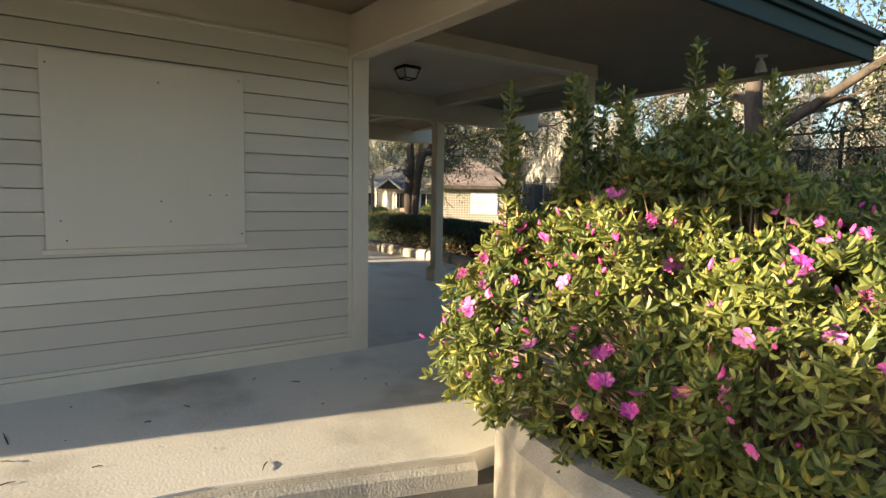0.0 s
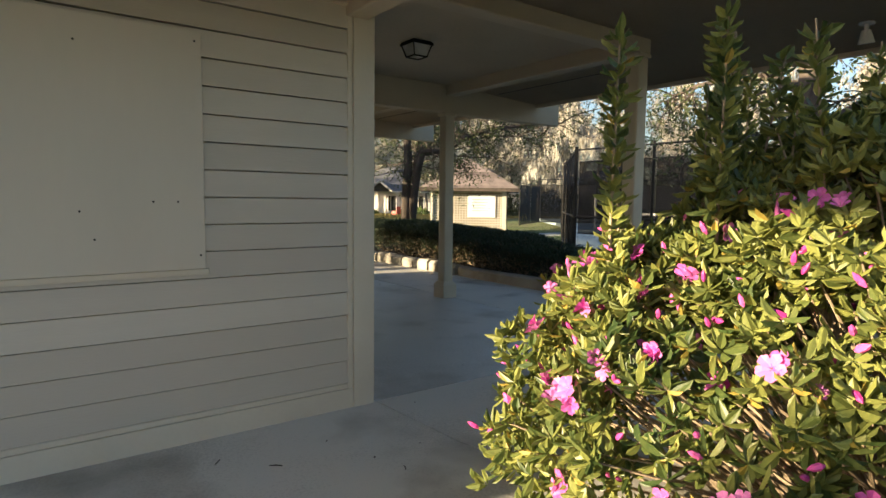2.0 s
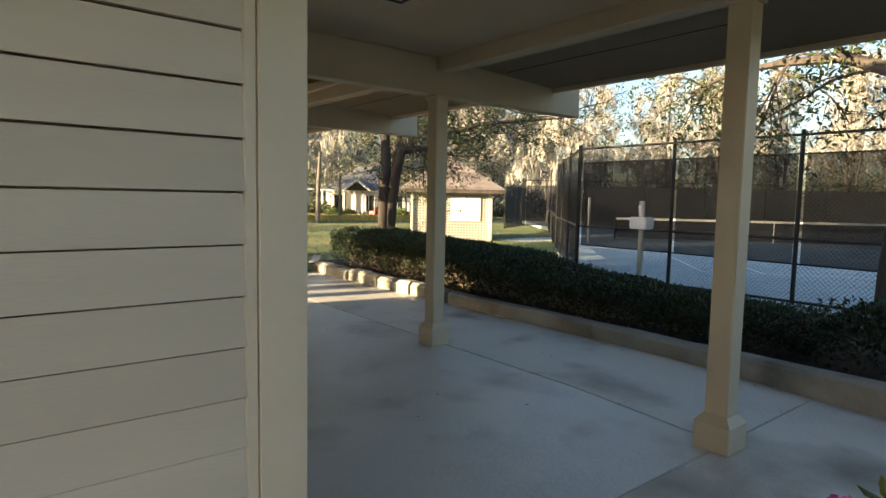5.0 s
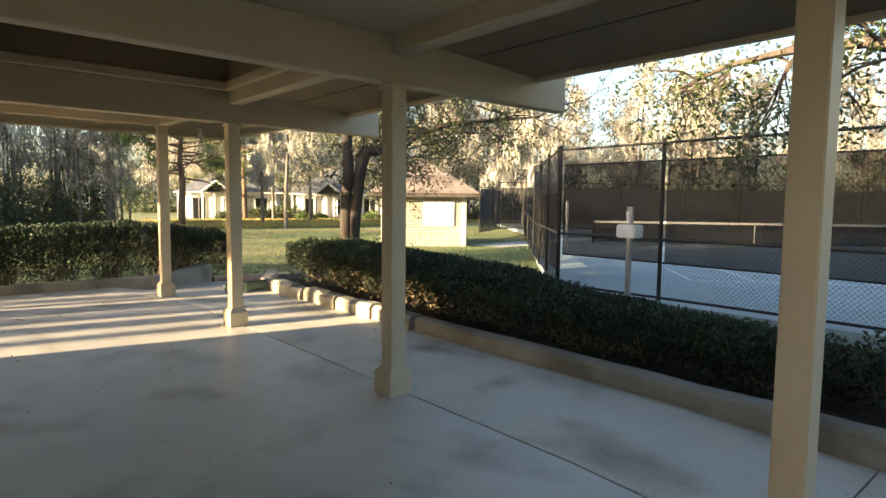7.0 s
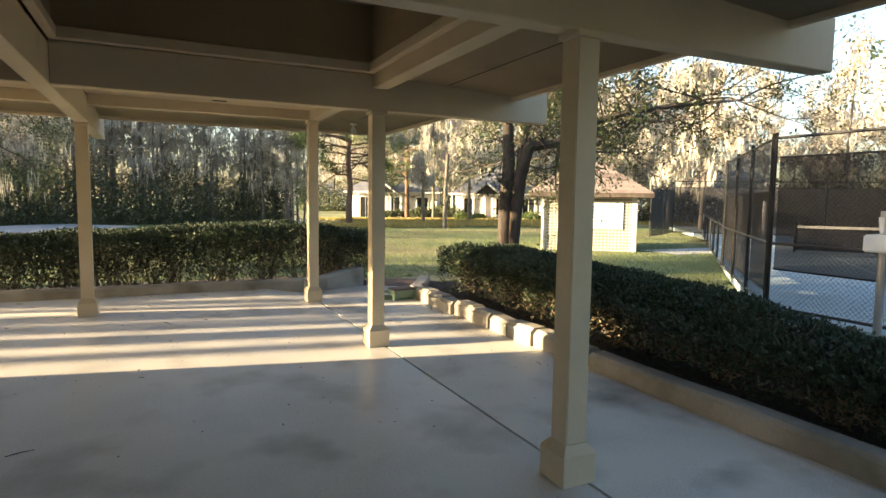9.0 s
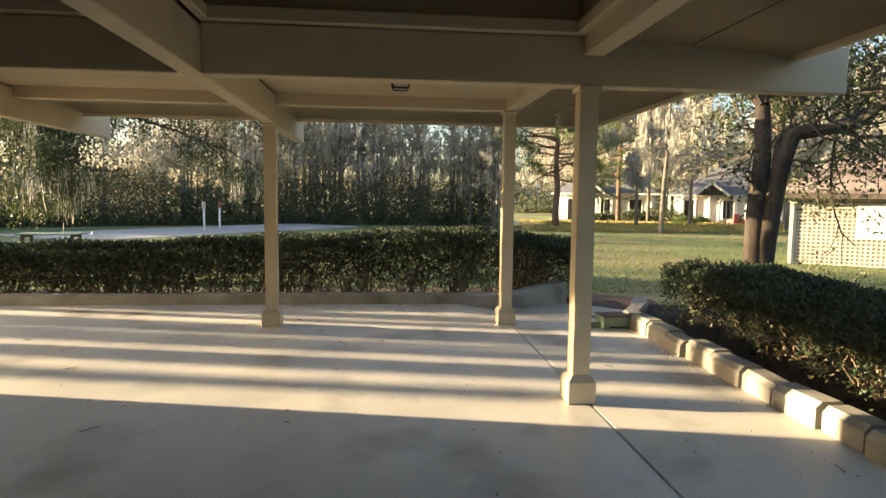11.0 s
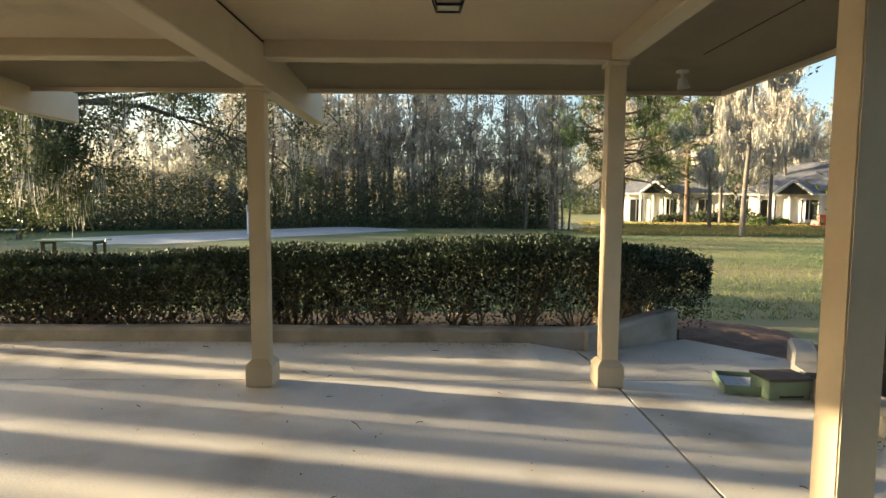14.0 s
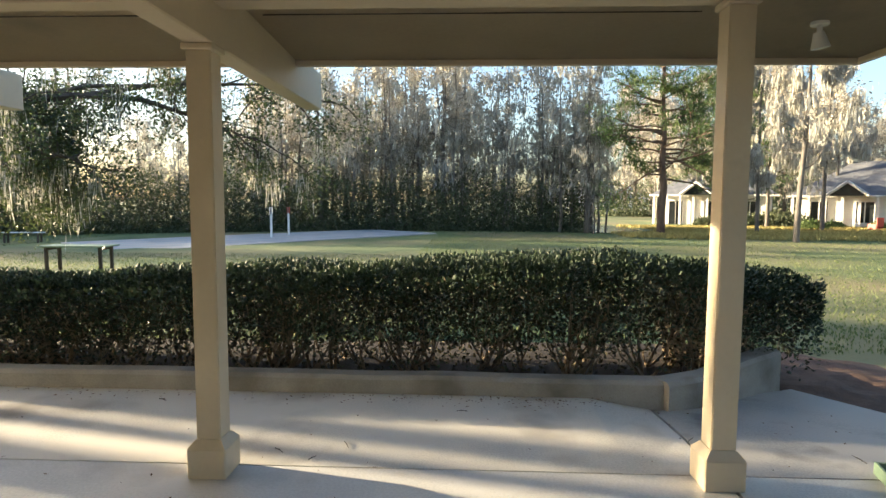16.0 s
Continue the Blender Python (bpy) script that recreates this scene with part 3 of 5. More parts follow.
def flood_light(x, y, z):
    t = thing("flood_light", "small white flood light fixed under the eave", "lamp", at=(x, y, z), group="eave flood lights")
    part("base", rod((0, 0, 0.02), (0, 0, -0.025), 0.055, 14), WHITE_PLASTIC, t)
    part("stem", rod((0, 0, -0.02), (0.0, 0.0, -0.08), 0.017, 8), WHITE_PLASTIC, t)
    part("head", rod((-0.005, 0, -0.07), (0.012, 0, -0.17), 0.032, 14, 0.058), WHITE_PLASTIC, t)


flood_light(6.08, 15.5, 2.76)
flood_light(6.0, 4.2, 2.745)



# ---- azalea ----
def petal_flower(rng, size, open_):
    v, f, n = [], [], 5
    for k in range(n):
        a = 2 * math.pi * k / n
        ca, sa = math.cos(a), math.sin(a)
        prof = ((0.05, 0.0, 0.0), (0.45, 0.34, 0.30), (0.8, 0.40, 0.34), (1.05, 0.0, 0.30), (0.8, -0.40, 0.34), (0.45, -0.34, 0.30), (0.6, 0.0, 0.16))
        base = len(v)
        for r, s, h in prof:
            r2 = r * open_
            h2 = h + (1 - open_) * r * 0.9 + rng.uniform(-0.04, 0.04)
            v.append((size * (r2 * ca - s * open_ * sa), size * (r2 * sa + s * open_ * ca), size * h2))
        for q in ((0, 1, 6), (1, 2, 6), (2, 3, 6), (3, 4, 6), (4, 5, 6), (5, 0, 6)):
            f.append(tuple(base + i for i in q))
    return v, f


def azalea():
    rng = np.random.default_rng(5)
    bush = thing("azalea_bush", "large azalea bush with pink blossoms and buds", "shrub", at=(3.0, 3.0, 0.05))
    lumps = [((2.90, 3.20, 0.45), (1.12, 1.20, 0.84)), ((2.64, 3.55, 0.80), (0.50, 0.52, 0.44)), ((2.75, 2.2, 0.35), (0.82, 0.85, 0.78)), ((4.1, 2.5, 0.5), (1.35, 1.35, 0.95)), ((3.05, 3.1, 0.85), (0.80, 0.85, 0.85)), ((3.9, 1.2, 0.4), (1.3, 1.2, 0.8))]
    pos, out = [], []
    for (c, r), count in zip(lumps, (1700, 260, 1000, 1000, 800, 500)):
        d = rng.normal(size=(count * 2, 3))
        d[:, 2] = np.where(d[:, 2] < -0.9, -d[:, 2], d[:, 2])
        d /= np.linalg.norm(d, axis=1)[:, None]
        wob = 1 + 0.10 * np.array([noise.noise(Vector(q) * 3.1 + Vector(c)) for q in d]) * 2
        shell = rng.uniform(0.80, 1.03, len(d)) * wob
        p = np.array(c) + d * np.array(r) * shell[:, None]
        keep = p[:, 2] > 0.16
        for (c2, r2) in lumps:
            if c2 != c:
                keep &= (((p - np.array(c2)) / np.array(r2)) ** 2).sum(1) > 0.62
        keep &= p[:, 0] > 1.78
        p, d = p[keep][:count], d[keep][:count]
        pos.append(p)
        out.append(d)
    pos, out = np.concatenate(pos), np.concatenate(out)
    out[:, 2] += 0.45
    stems = []
    # upright shoots above the mass
    shoot_p, shoot_d = [], []
    for k in range(24):
        a, rr = rng.uniform(0, 6.28), rng.uniform(0.1, 0.75)
        x, y = 3.25 + rr * 1.1 * math.cos(a), 3.35 + rr * 0.75 * math.sin(a)
        if k < 7:
            x, y = ((2.22, 3.66), (2.45, 3.4), (2.68, 3.12), (2.95, 2.98), (2.42, 3.75), (2.75, 3.5), (3.2, 2.88))[k]
        top = (1.93, 1.98, 1.90, 2.18, 1.75, 2.0, 2.02)[k] if k < 7 else rng.uniform(1.6, 2.05)
        lean = rng.normal(size=2) * 0.05
        zz = np.linspace(0.9, top, 7)
        line = np.stack([x + lean[0] * (zz - 0.9), y + lean[1] * (zz - 0.9), zz], 1)
        stems.append((line, np.linspace(0.009, 0.003, 7)))
        m = int((top - 1.0) / 0.045)
        for i in range(m):
            t = 1.0 + (top - 1.0) * i / m
            b = rng.uniform(0, 6.28)
            shoot_p.append((x + lean[0] * (t - 0.9) + 0.012 * math.cos(b), y + lean[1] * (t - 0.9) + 0.012 * math.sin(b), t))
            shoot_d.append((0.25 * math.cos(b), 0.25 * math.sin(b), 1.0))
    ros = np.concatenate([pos, np.array(shoot_p)])
    dirs = np.concatenate([out, np.array(shoot_d)])
    dirs /= np.linalg.norm(dirs, axis=1)[:, None]
    cen, axs = [], []
    per = 8
    u = np.cross(dirs, rng.normal(size=dirs.shape))
    u /= np.linalg.norm(u, axis=1)[:, None]
    w = np.cross(dirs, u)
    for k in range(per):
        a = 2 * math.pi * k / per + rng.uniform(-0.3, 0.3, len(ros))
        tilt = rng.uniform(0.25, 0.9, len(ros))
        rad = np.cos(a)[:, None] * u + np.sin(a)[:, None] * w
        axs.append(rad + dirs * tilt[:, None])
        cen.append(ros - dirs * rng.uniform(0.0, 0.03, len(ros))[:, None])
    cen, axs = np.concatenate(cen), np.concatenate(axs)
    pick = rng.uniform(size=len(cen)) < 0.045
    v, f = leaf_cloud(rng, cen[~pick], 0.068, 0.030, axs[~pick], 0.18, wide=True)
    part("foliage", mesh_of("azalea_foliage", v - [3.0, 3.0, 0.05], f), AZALEA_LEAF, bush, "glossy green leaves in rosettes")
    v, f = leaf_cloud(rng, cen[pick], 0.055, 0.024, axs[pick], 0.18, wide=True)
    part("old_leaves", mesh_of("azalea_old_leaves", v - [3.0, 3.0, 0.05], f), AZALEA_OLD, bush, "scattered yellowing leaves")
    # woody stems
    for k in rng.choice(len(pos), 420, replace=False):
        p = pos[k]
        root = np.array([3.0 + (p[0] - 3.0) * 0.25 + rng.normal() * 0.15, 2.7 + (p[1] - 2.7) * 0.25 + rng.normal() * 0.15, 0.05])
        mid = root * 0.45 + p * 0.55 + np.array([0, 0, 0.1]) + rng.normal(size=3) * 0.05
        s = np.linspace(0, 1, 6)[:, None]
        stems.append(((1 - s) ** 2 * root + 2 * s * (1 - s) * mid + s * s * p, np.linspace(0.010, 0.003, 6)))
    v, f = tubes(stems, 5)
    part("stem_tangle", mesh_of("azalea_stems", v - [3.0, 3.0, 0.05], f), TWIG, bush, "thin woody stems")
    # blossoms and buds on the outer surface, thickest on the sides towards the drive
    flowers = [mesh_of("flower", *petal_flower(rng, 0.038, o)) for o in (1.0, 0.85, 0.7)]
    for me in flowers:
        me.materials.append(PETAL)
    bv, bf = [], []
    for i, (z, r) in enumerate(((0, 0.003), (0.012, 0.0085), (0.03, 0.0075), (0.043, 0.001))):
        for j in range(6):
            bv.append((r * math.cos(j * 1.047), r * math.sin(j * 1.047), z))
    for i in range(3):
        for j in range(6):
            bf.append((i * 6 + j, i * 6 + (j + 1) % 6, i * 6 + 6 + (j + 1) % 6, i * 6 + 6 + j))
    bud = mesh_of("bud", bv, bf)
    bud.materials.append(BUD)
    front = [k for k in range(len(pos)) if 0.35 < pos[k][2] < 1.3 and (out[k][0] < 0.25 or out[k][1] < -0.2)]
    order = rng.permutation(front)
    spots = []
    for k in order:
        if all(np.linalg.norm(pos[k] - s) > 0.085 for s in spots):
            spots.append(pos[k])
            d = Vector(out[k]).normalized()
            at = Vector(pos[k]) + d * 0.035 - Vector((3.0, 3.0, 0.05))
            many = len(spots) < 165
            for q in range(int(rng.integers(1, 4)) if many else int(rng.integers(1, 3))):
                ob = new("flower" if many else "bud", flowers[int(rng.integers(3))] if many else bud)
                ob.parent = bush
                face = (d + Vector(rng.normal(size=3) * 0.5)).normalized()
                ob.matrix_basis = Matrix.Translation(at + Vector(rng.normal(size=3) * 0.022)) @ face.to_track_quat("Z", "Y").to_matrix().to_4x4() @ Matrix.Scale(rng.uniform(0.8, 1.25), 4)
        if len(spots) > 330:
            break


azalea()
rng0 = np.random.default_rng(77)
p = np.stack([rng0.uniform(2.2, 3.7, 5200), rng0.uniform(-0.5, 1.9, 5200), np.zeros(5200)], 1)
p[:, 2] = 0.12 + rng0.uniform(0, 1, 5200) ** 0.6 * (0.42 + 0.12 * np.sin(p[:, 0] * 5) * np.cos(p[:, 1] * 4))
ax = rng0.normal(size=(5200, 3)) * 0.6 + [-0.1, 0.0, 0.8]
low = thing("ground_cover_shrub", "low dark green small-leaved shrub in the planter", "shrub", at=(2.9, 0.7, 0.08))
part("foliage", mesh_of("ground_cover", *(lambda v, f: (v - [2.9, 0.7, 0.08], f))(*leaf_cloud(rng0, p, 0.035, 0.016, ax))), HEDGE_LEAF, low)


# ---- clipped hedges ----
def hedge(label, path, half, z0, top, seed, dense, group="clipped hedges", legs=0.45):
    """A clipped hedge along a polyline: glossy leaves on top, thinner twiggy sides, bare stems below."""
    rng = np.random.default_rng(seed)
    path = np.asarray(path, float)
    seg = np.linalg.norm(np.diff(path, axis=0), axis=1)
    total = seg.sum()
    at = np.concatenate([[0], np.cumsum(seg)])

    def along(s):
        return np.stack([np.interp(s, at, path[:, k]) for k in (0, 1)], 1)

    tops = np.broadcast_to(np.asarray(top, float), (len(path),))

    def top_at(s):
        return np.interp(s, at, tops)

    def frame_at(s):
        d = along(np.minimum(s + 0.05, total)) - along(np.maximum(s - 0.05, 0))
        d /= np.linalg.norm(d, axis=1)[:, None]
        return np.stack([-d[:, 1], d[:, 0]], 1)

    o = thing("hedge", label, "hedge", at=(*path[0], z0), group=group)
    base = np.array([*path[0], z0])

    def place(n, shell_lo, shell_hi, least):
        s = rng.uniform(-half * 0.8, total + half * 0.8, n)
        over = np.maximum(np.maximum(-s, s - total), 0) / (half * 0.8)
        th = rng.uniform(0, np.pi, n)
        e = 0.55
        rr = rng.uniform(shell_lo, shell_hi, n) * np.sqrt(np.clip(1 - over ** 2, 0.02, 1))
        sc = np.clip(s, 0, total)
        c, nn = along(sc), frame_at(sc)
        dirv = np.stack([-nn[:, 1] * -1, nn[:, 0] * -1], 1)
        hgt = top_at(sc) - z0
        lump = np.array([noise.noise((q * 1.3, a * 1.2, seed)) for q, a in zip(s, th)])
        wob = 1 + 0.12 * lump
        off = np.sign(np.cos(th)) * np.abs(np.cos(th)) ** e * half * rr * wob
        zz = np.abs(np.sin(th)) ** e * hgt * rr * wob
        low = rng.uniform(0, 1, n)
        side = np.abs(np.cos(th)) ** e > 0.85
        zz = np.where(side, hgt * (0.02 + 0.90 * low), zz)
        ext = np.where(s < 0, s, np.where(s > total, s - total, 0))
        p = np.stack([c[:, 0] + nn[:, 0] * off, c[:, 1] + nn[:, 1] * off, z0 + zz], 1)
        tang = np.stack([nn[:, 1], -nn[:, 0]], 1)
        p[:, :2] += tang * ext[:, None]
        outw = np.stack([nn[:, 0] * off / half + tang[:, 0] * np.sign(ext) * over, nn[:, 1] * off / half + tang[:, 1] * np.sign(ext) * over, (zz / hgt) ** 2 * 1.1], 1)
        keep = rng.uniform(0, 1, n) < np.clip((zz / hgt - legs * 0.35) / 0.45, least, 1)
        return p[keep], outw[keep]

    area = total * (2 * half + 1.6 * (float(tops.mean()) - z0))
    p, ow = place(int(area * dense * 1.4), 0.92, 1.03, 0.05)
    up = ow + rng.normal(size=ow.shape) * 0.55
    v, f = leaf_cloud(rng, p, 0.047, 0.029, up, 0.2)
    part("foliage", mesh_of("hedge_foliage", v - base, f), HEDGE_LEAF, o, "small glossy dark green leaves")
    p, ow = place(int(area * dense), 0.25, 0.90, 0.42)
    v, f = leaf_cloud(rng, p, 0.050, 0.030)
    part("inner_leaves", mesh_of("hedge_inner", v - base, f), HEDGE_IN, o, "sparse olive inner leaves")
    lines = []
    for k in range(int(total * 9)):
        s0 = rng.uniform(0, total)
        c, nn = along(np.array([s0]))[0], frame_at(np.array([s0]))[0]
        tg = np.array([nn[1], -nn[0]])
        root = np.array([*(c + nn * rng.normal() * half * 0.25), z0 - 0.02])
        for q in range(int(rng.integers(3, 6))):
            tip = np.array([*(c + nn * rng.uniform(-0.92, 0.92) * half + tg * rng.normal() * 0.28), z0 + (float(top_at(s0)) - z0) * rng.uniform(0.6, 0.95)])
            pts = [root]
            for i in range(1, 6):
                t = i / 5
                pts.append(root * (1 - t) + tip * t + np.array([0, 0, -0.12 * math.sin(t * 3.14)]) + rng.normal(size=3) * 0.022)
            r0 = rng.uniform(0.009, 0.022)
            lines.append((pts, np.linspace(r0, 0.003, 6)))
            for i in range(3):
                j = int(rng.integers(2, 5))
                a = np.array(pts[j])
                b = a + rng.normal(size=3) * np.array([0.13, 0.13, 0.06]) + [0, 0, 0.14]
                lines.append(([a, (a + b) / 2 + rng.normal(size=3) * 0.015, b], [0.005, 0.004, 0.002]))
    v, f = tubes(lines, 4)
    part("stem_tangle", mesh_of("hedge_stems", v - base, f), TWIG, o, "bare tangled tan stems")
    return o


hedge("clipped dark green hedge behind the rear kerb", [(-3.2, 17.32), (0, 17.28), (3.0, 17.26), (5.4, 17.3), (6.75, 17.75)], 0.74, -0.10, (0.77, 0.83, 0.97, 1.06, 0.90), 3, 1700)
hedge("clipped dark green hedge in the bed beside the posts", [(7.95, 14.5), (7.75, 11.6), (7.72, 9.7), (7.7, 8.4), (7.7, 6.7)], 0.70, 0.05, (0.82, 0.76, 0.66, 0.52, 0.44), 4, 1700)
hedge("clipped dark green hedge in the bed near the fence", [(7.75, 5.55), (7.8, 2.5), (7.8, -1.5)], 0.70, 0.05, (0.62, 0.66, 0.66), 6, 1200)
hedge("clipped dark green hedge in the bed before the kiosk", [(9.3, 14.7), (9.5, 13.0), (9.6, 11.2)], 0.6, -0.3, (0.55, 0.45, 0.28), 8, 1200)
# last hedge stands out of view, added to shade the lower azalea
hedge("unseen tall shrub hedge added west of the drive for shade", [(-9.0, 5.1), (-9.0, 3.0), (-9.0, -1.0)], 0.8, -0.3, (2.48, 2.75, 2.75), 15, 1200, "drive shrubs")


# ---- trees ----
def grow(rng, start, heading, length, radius, levels, lines, tips, bend=0.18, lift=0.05, kids=(4, 7), ratio=0.55, angle=0.9, start_at=0.3):
    d = np.asarray(heading, float)
    d = d / np.linalg.norm(d)
    n = 6
    pts = [np.asarray(start, float)]
    for i in range(n):
        d = d + rng.normal(size=3) * bend + np.array([0, 0, lift])
        d /= np.linalg.norm(d)
        pts.append(pts[-1] + d * length / n)
    lines.append((np.array(pts), np.linspace(radius, radius * 0.35, n + 1)))
    if levels == 0:
        tips.extend(pts[2:])
        return
    for k in range(int(rng.integers(*kids))):
        t = rng.uniform(start_at, 1.0)
        i = min(int(t * n), n - 1)
        p = pts[i] + (pts[i + 1] - pts[i]) * (t * n - i)
        side = np.cross(d, rng.normal(size=3))
        side /= np.linalg.norm(side) + 1e-9
        nd = (pts[i + 1] - pts[i]) / (np.linalg.norm(pts[i + 1] - pts[i])) * math.cos(angle) + side * math.sin(angle)
        grow(rng, p, nd, length * ratio * rng.uniform(0.7, 1.2), radius * (1 - 0.6 * t) * 0.6, levels - 1, lines, tips, bend, lift, kids, ratio, angle, start_at)


def foliage_at(rng, tips, per, spread, length, width, axis=None):
    tips = np.asarray(tips)
    c = np.repeat(tips, per, axis=0) + rng.normal(size=(len(tips) * per, 3)) * spread
    ax = None if axis is None else np.tile(axis, (len(c), 1))
    return leaf_cloud(rng, c, length, width, ax)


def hang_moss(rng, tips, count, length, width, strands=7):
    tips = np.asarray(tips)
    k = rng.choice(len(tips), count)
    c = np.repeat(tips[k], strands, axis=0) + rng.normal(size=(count * strands, 3)) * np.array([0.10, 0.10, 0.15])
    v, f = leaf_cloud(rng, c, length, width, np.tile([0, 0, -1.0], (len(c), 1)) * 2.0, 0.1)
    return v, f


def near_tree(label, base, limbs, seed, bark, leaf, per, spread, size, moss=0, levels=1, kids=(4, 7), length=1.6, cat="tree", twig_r=0.022, clip=None, lift=0.04):
    """A tree of hand-set main limbs (points, radii), with grown twigs and leaves."""
    rng = np.random.default_rng(seed)
    o = thing("tree", label, cat, at=base)
    b = np.array(base)
    v, f = tubes([(np.array(p), r) for p, r in limbs[:2]], 10)
    part("trunk", mesh_of("trunk", v - b, f), bark, o, smooth=True)
    lines, tips = [(np.array(p), r) for p, r in limbs[2:]], []
    main = list(lines)
    for p, r in main:
        m = len(p)
        for k in range(int(4 * (m - 1))):
            t = rng.uniform(0.2, m - 1.01)
            i = int(t)
            q = p[i] + (p[i + 1] - p[i]) * (t - i)
            d = rng.normal(size=3) * [1, 1, 0.6] + (p[i + 1] - p[i]) * 0.6
            grow(rng, q, d, length * rng.uniform(0.5, 1.1), twig_r, levels, lines, tips, 0.22, lift, kids, 0.55, 0.8, 0.2)
    v, f = tubes(lines, 5)
    part("branchwork", mesh_of("limbs", v - b, f), bark, o)
    tips = np.array(tips)
    if clip is not None:
        tips = tips[clip(tips)]
    v, f = foliage_at(rng, tips, per, spread, size, size * 0.42)
    part("crown", mesh_of("crown", v - b, f), leaf, o, "sparse small evergreen leaves")
    if moss:
        v, f = hang_moss(rng, tips, moss, 0.45, 0.020, 14)
        part("hanging_moss", mesh_of("hanging_moss", v - b, f), MOSS, o, "grey hanging moss")
    return o


A = np.array
near_tree("dark two-stemmed oak growing through the bed hedge", (8.82, 15.2, 0.0), [
    (A([[8.85, 15.2, -0.1], [8.84, 15.2, 0.6], [8.86, 15.25, 1.4], [8.92, 15.25, 2.2], [8.88, 15.25, 2.9]]), [0.18, 0.14, 0.125, 0.115, 0.10]),
    (A([[8.90, 15.17, -0.1], [8.94, 15.15, 0.6], [9.0, 15.13, 1.3], [9.08, 15.1, 2.0], [9.2, 15.05, 2.5]]), [0.17, 0.14, 0.125, 0.12, 0.105]),
    (A([[9.2, 15.05, 2.5], [9.5, 14.9, 2.55], [9.9, 14.8, 2.62], [10.3, 14.7, 2.95], [11, 14.45, 3.2], [12, 14.15, 3.35], [13.2, 13.85, 3.5]]), [0.10, 0.085, 0.08, 0.07, 0.055, 0.04, 0.02]),
    (A([[9.2, 15.05, 2.5], [9.25, 15.15, 3], [9.7, 15.25, 3.6], [10.4, 15.05, 4.2], [11.4, 14.55, 4.6]]), [0.09, 0.08, 0.06, 0.045, 0.02]),
    (A([[8.88, 15.25, 2.9], [8.8, 15.55, 3.4], [9.4, 16.15, 4], [10.2, 16.95, 4.6]]), [0.09, 0.07, 0.05, 0.02]),
    (A([[8.88, 15.25, 2.9], [9.1, 15.75, 3.5], [9.7, 16.55, 4], [10.4, 17.55, 4.4]]), [0.09, 0.07, 0.05, 0.02]),
    (A([[9.5, 14.9, 2.55], [10.2, 15.35, 2.75], [11, 15.95, 3], [11.8, 16.35, 3.2]]), [0.07, 0.055, 0.04, 0.02]),
    (A([[9.02, 15.1, 2], [9.4, 15.65, 2.5], [10.1, 16.55, 2.8], [10.8, 17.35, 3.3]]), [0.06, 0.045, 0.03, 0.015]),
], 21, BARK, OAK_LEAF, 7, 0.12, 0.085, moss=0, levels=1, kids=(5, 9), length=1.9)
near_tree("evergreen oak with arching limbs beside the court fence", (9.3, 5.9, 0.0), [
    (A([[9.3, 5.9, -0.1], [9.25, 5.9, 0.8], [9.3, 5.85, 1.8], [9.2, 5.9, 2.8], [9.4, 6, 3.8]]), [0.20, 0.16, 0.14, 0.13, 0.10]),
    (A([[9.2, 5.9, 2.2], [9.4, 5.3, 2.6], [9.7, 4.5, 3.2], [9.9, 3.7, 3.5]]), [0.10, 0.08, 0.06, 0.03]),
    (A([[9.2, 5.9, 2.8], [9.7, 6.7, 3.2], [10.4, 7.7, 3.4], [11.1, 8.7, 3.5], [11.7, 9.7, 3.4]]), [0.09, 0.07, 0.055, 0.04, 0.02]),
    (A([[9.4, 6, 3.8], [9.3, 6.9, 4.5], [9.5, 7.9, 4.8]]), [0.08, 0.05, 0.02]),
    (A([[9.4, 6, 3.8], [10.3, 5.9, 4.4], [11.3, 6.1, 4.8]]), [0.08, 0.05, 0.02]),
    (A([[9.4, 5.3, 2.6], [10.3, 5.1, 2.9], [11.4, 5.3, 3], [12.3, 5.8, 2.9]]), [0.07, 0.05, 0.035, 0.02]),
    (A([[9.7, 4.5, 3.2], [9.3, 3.5, 3.6], [9.1, 2.5, 3.7]]), [0.06, 0.04, 0.02]),
], 31, BARK, OAK_LEAF, 7, 0.16, 0.10, levels=1, kids=(4, 7), length=1.6, lift=-0.03)
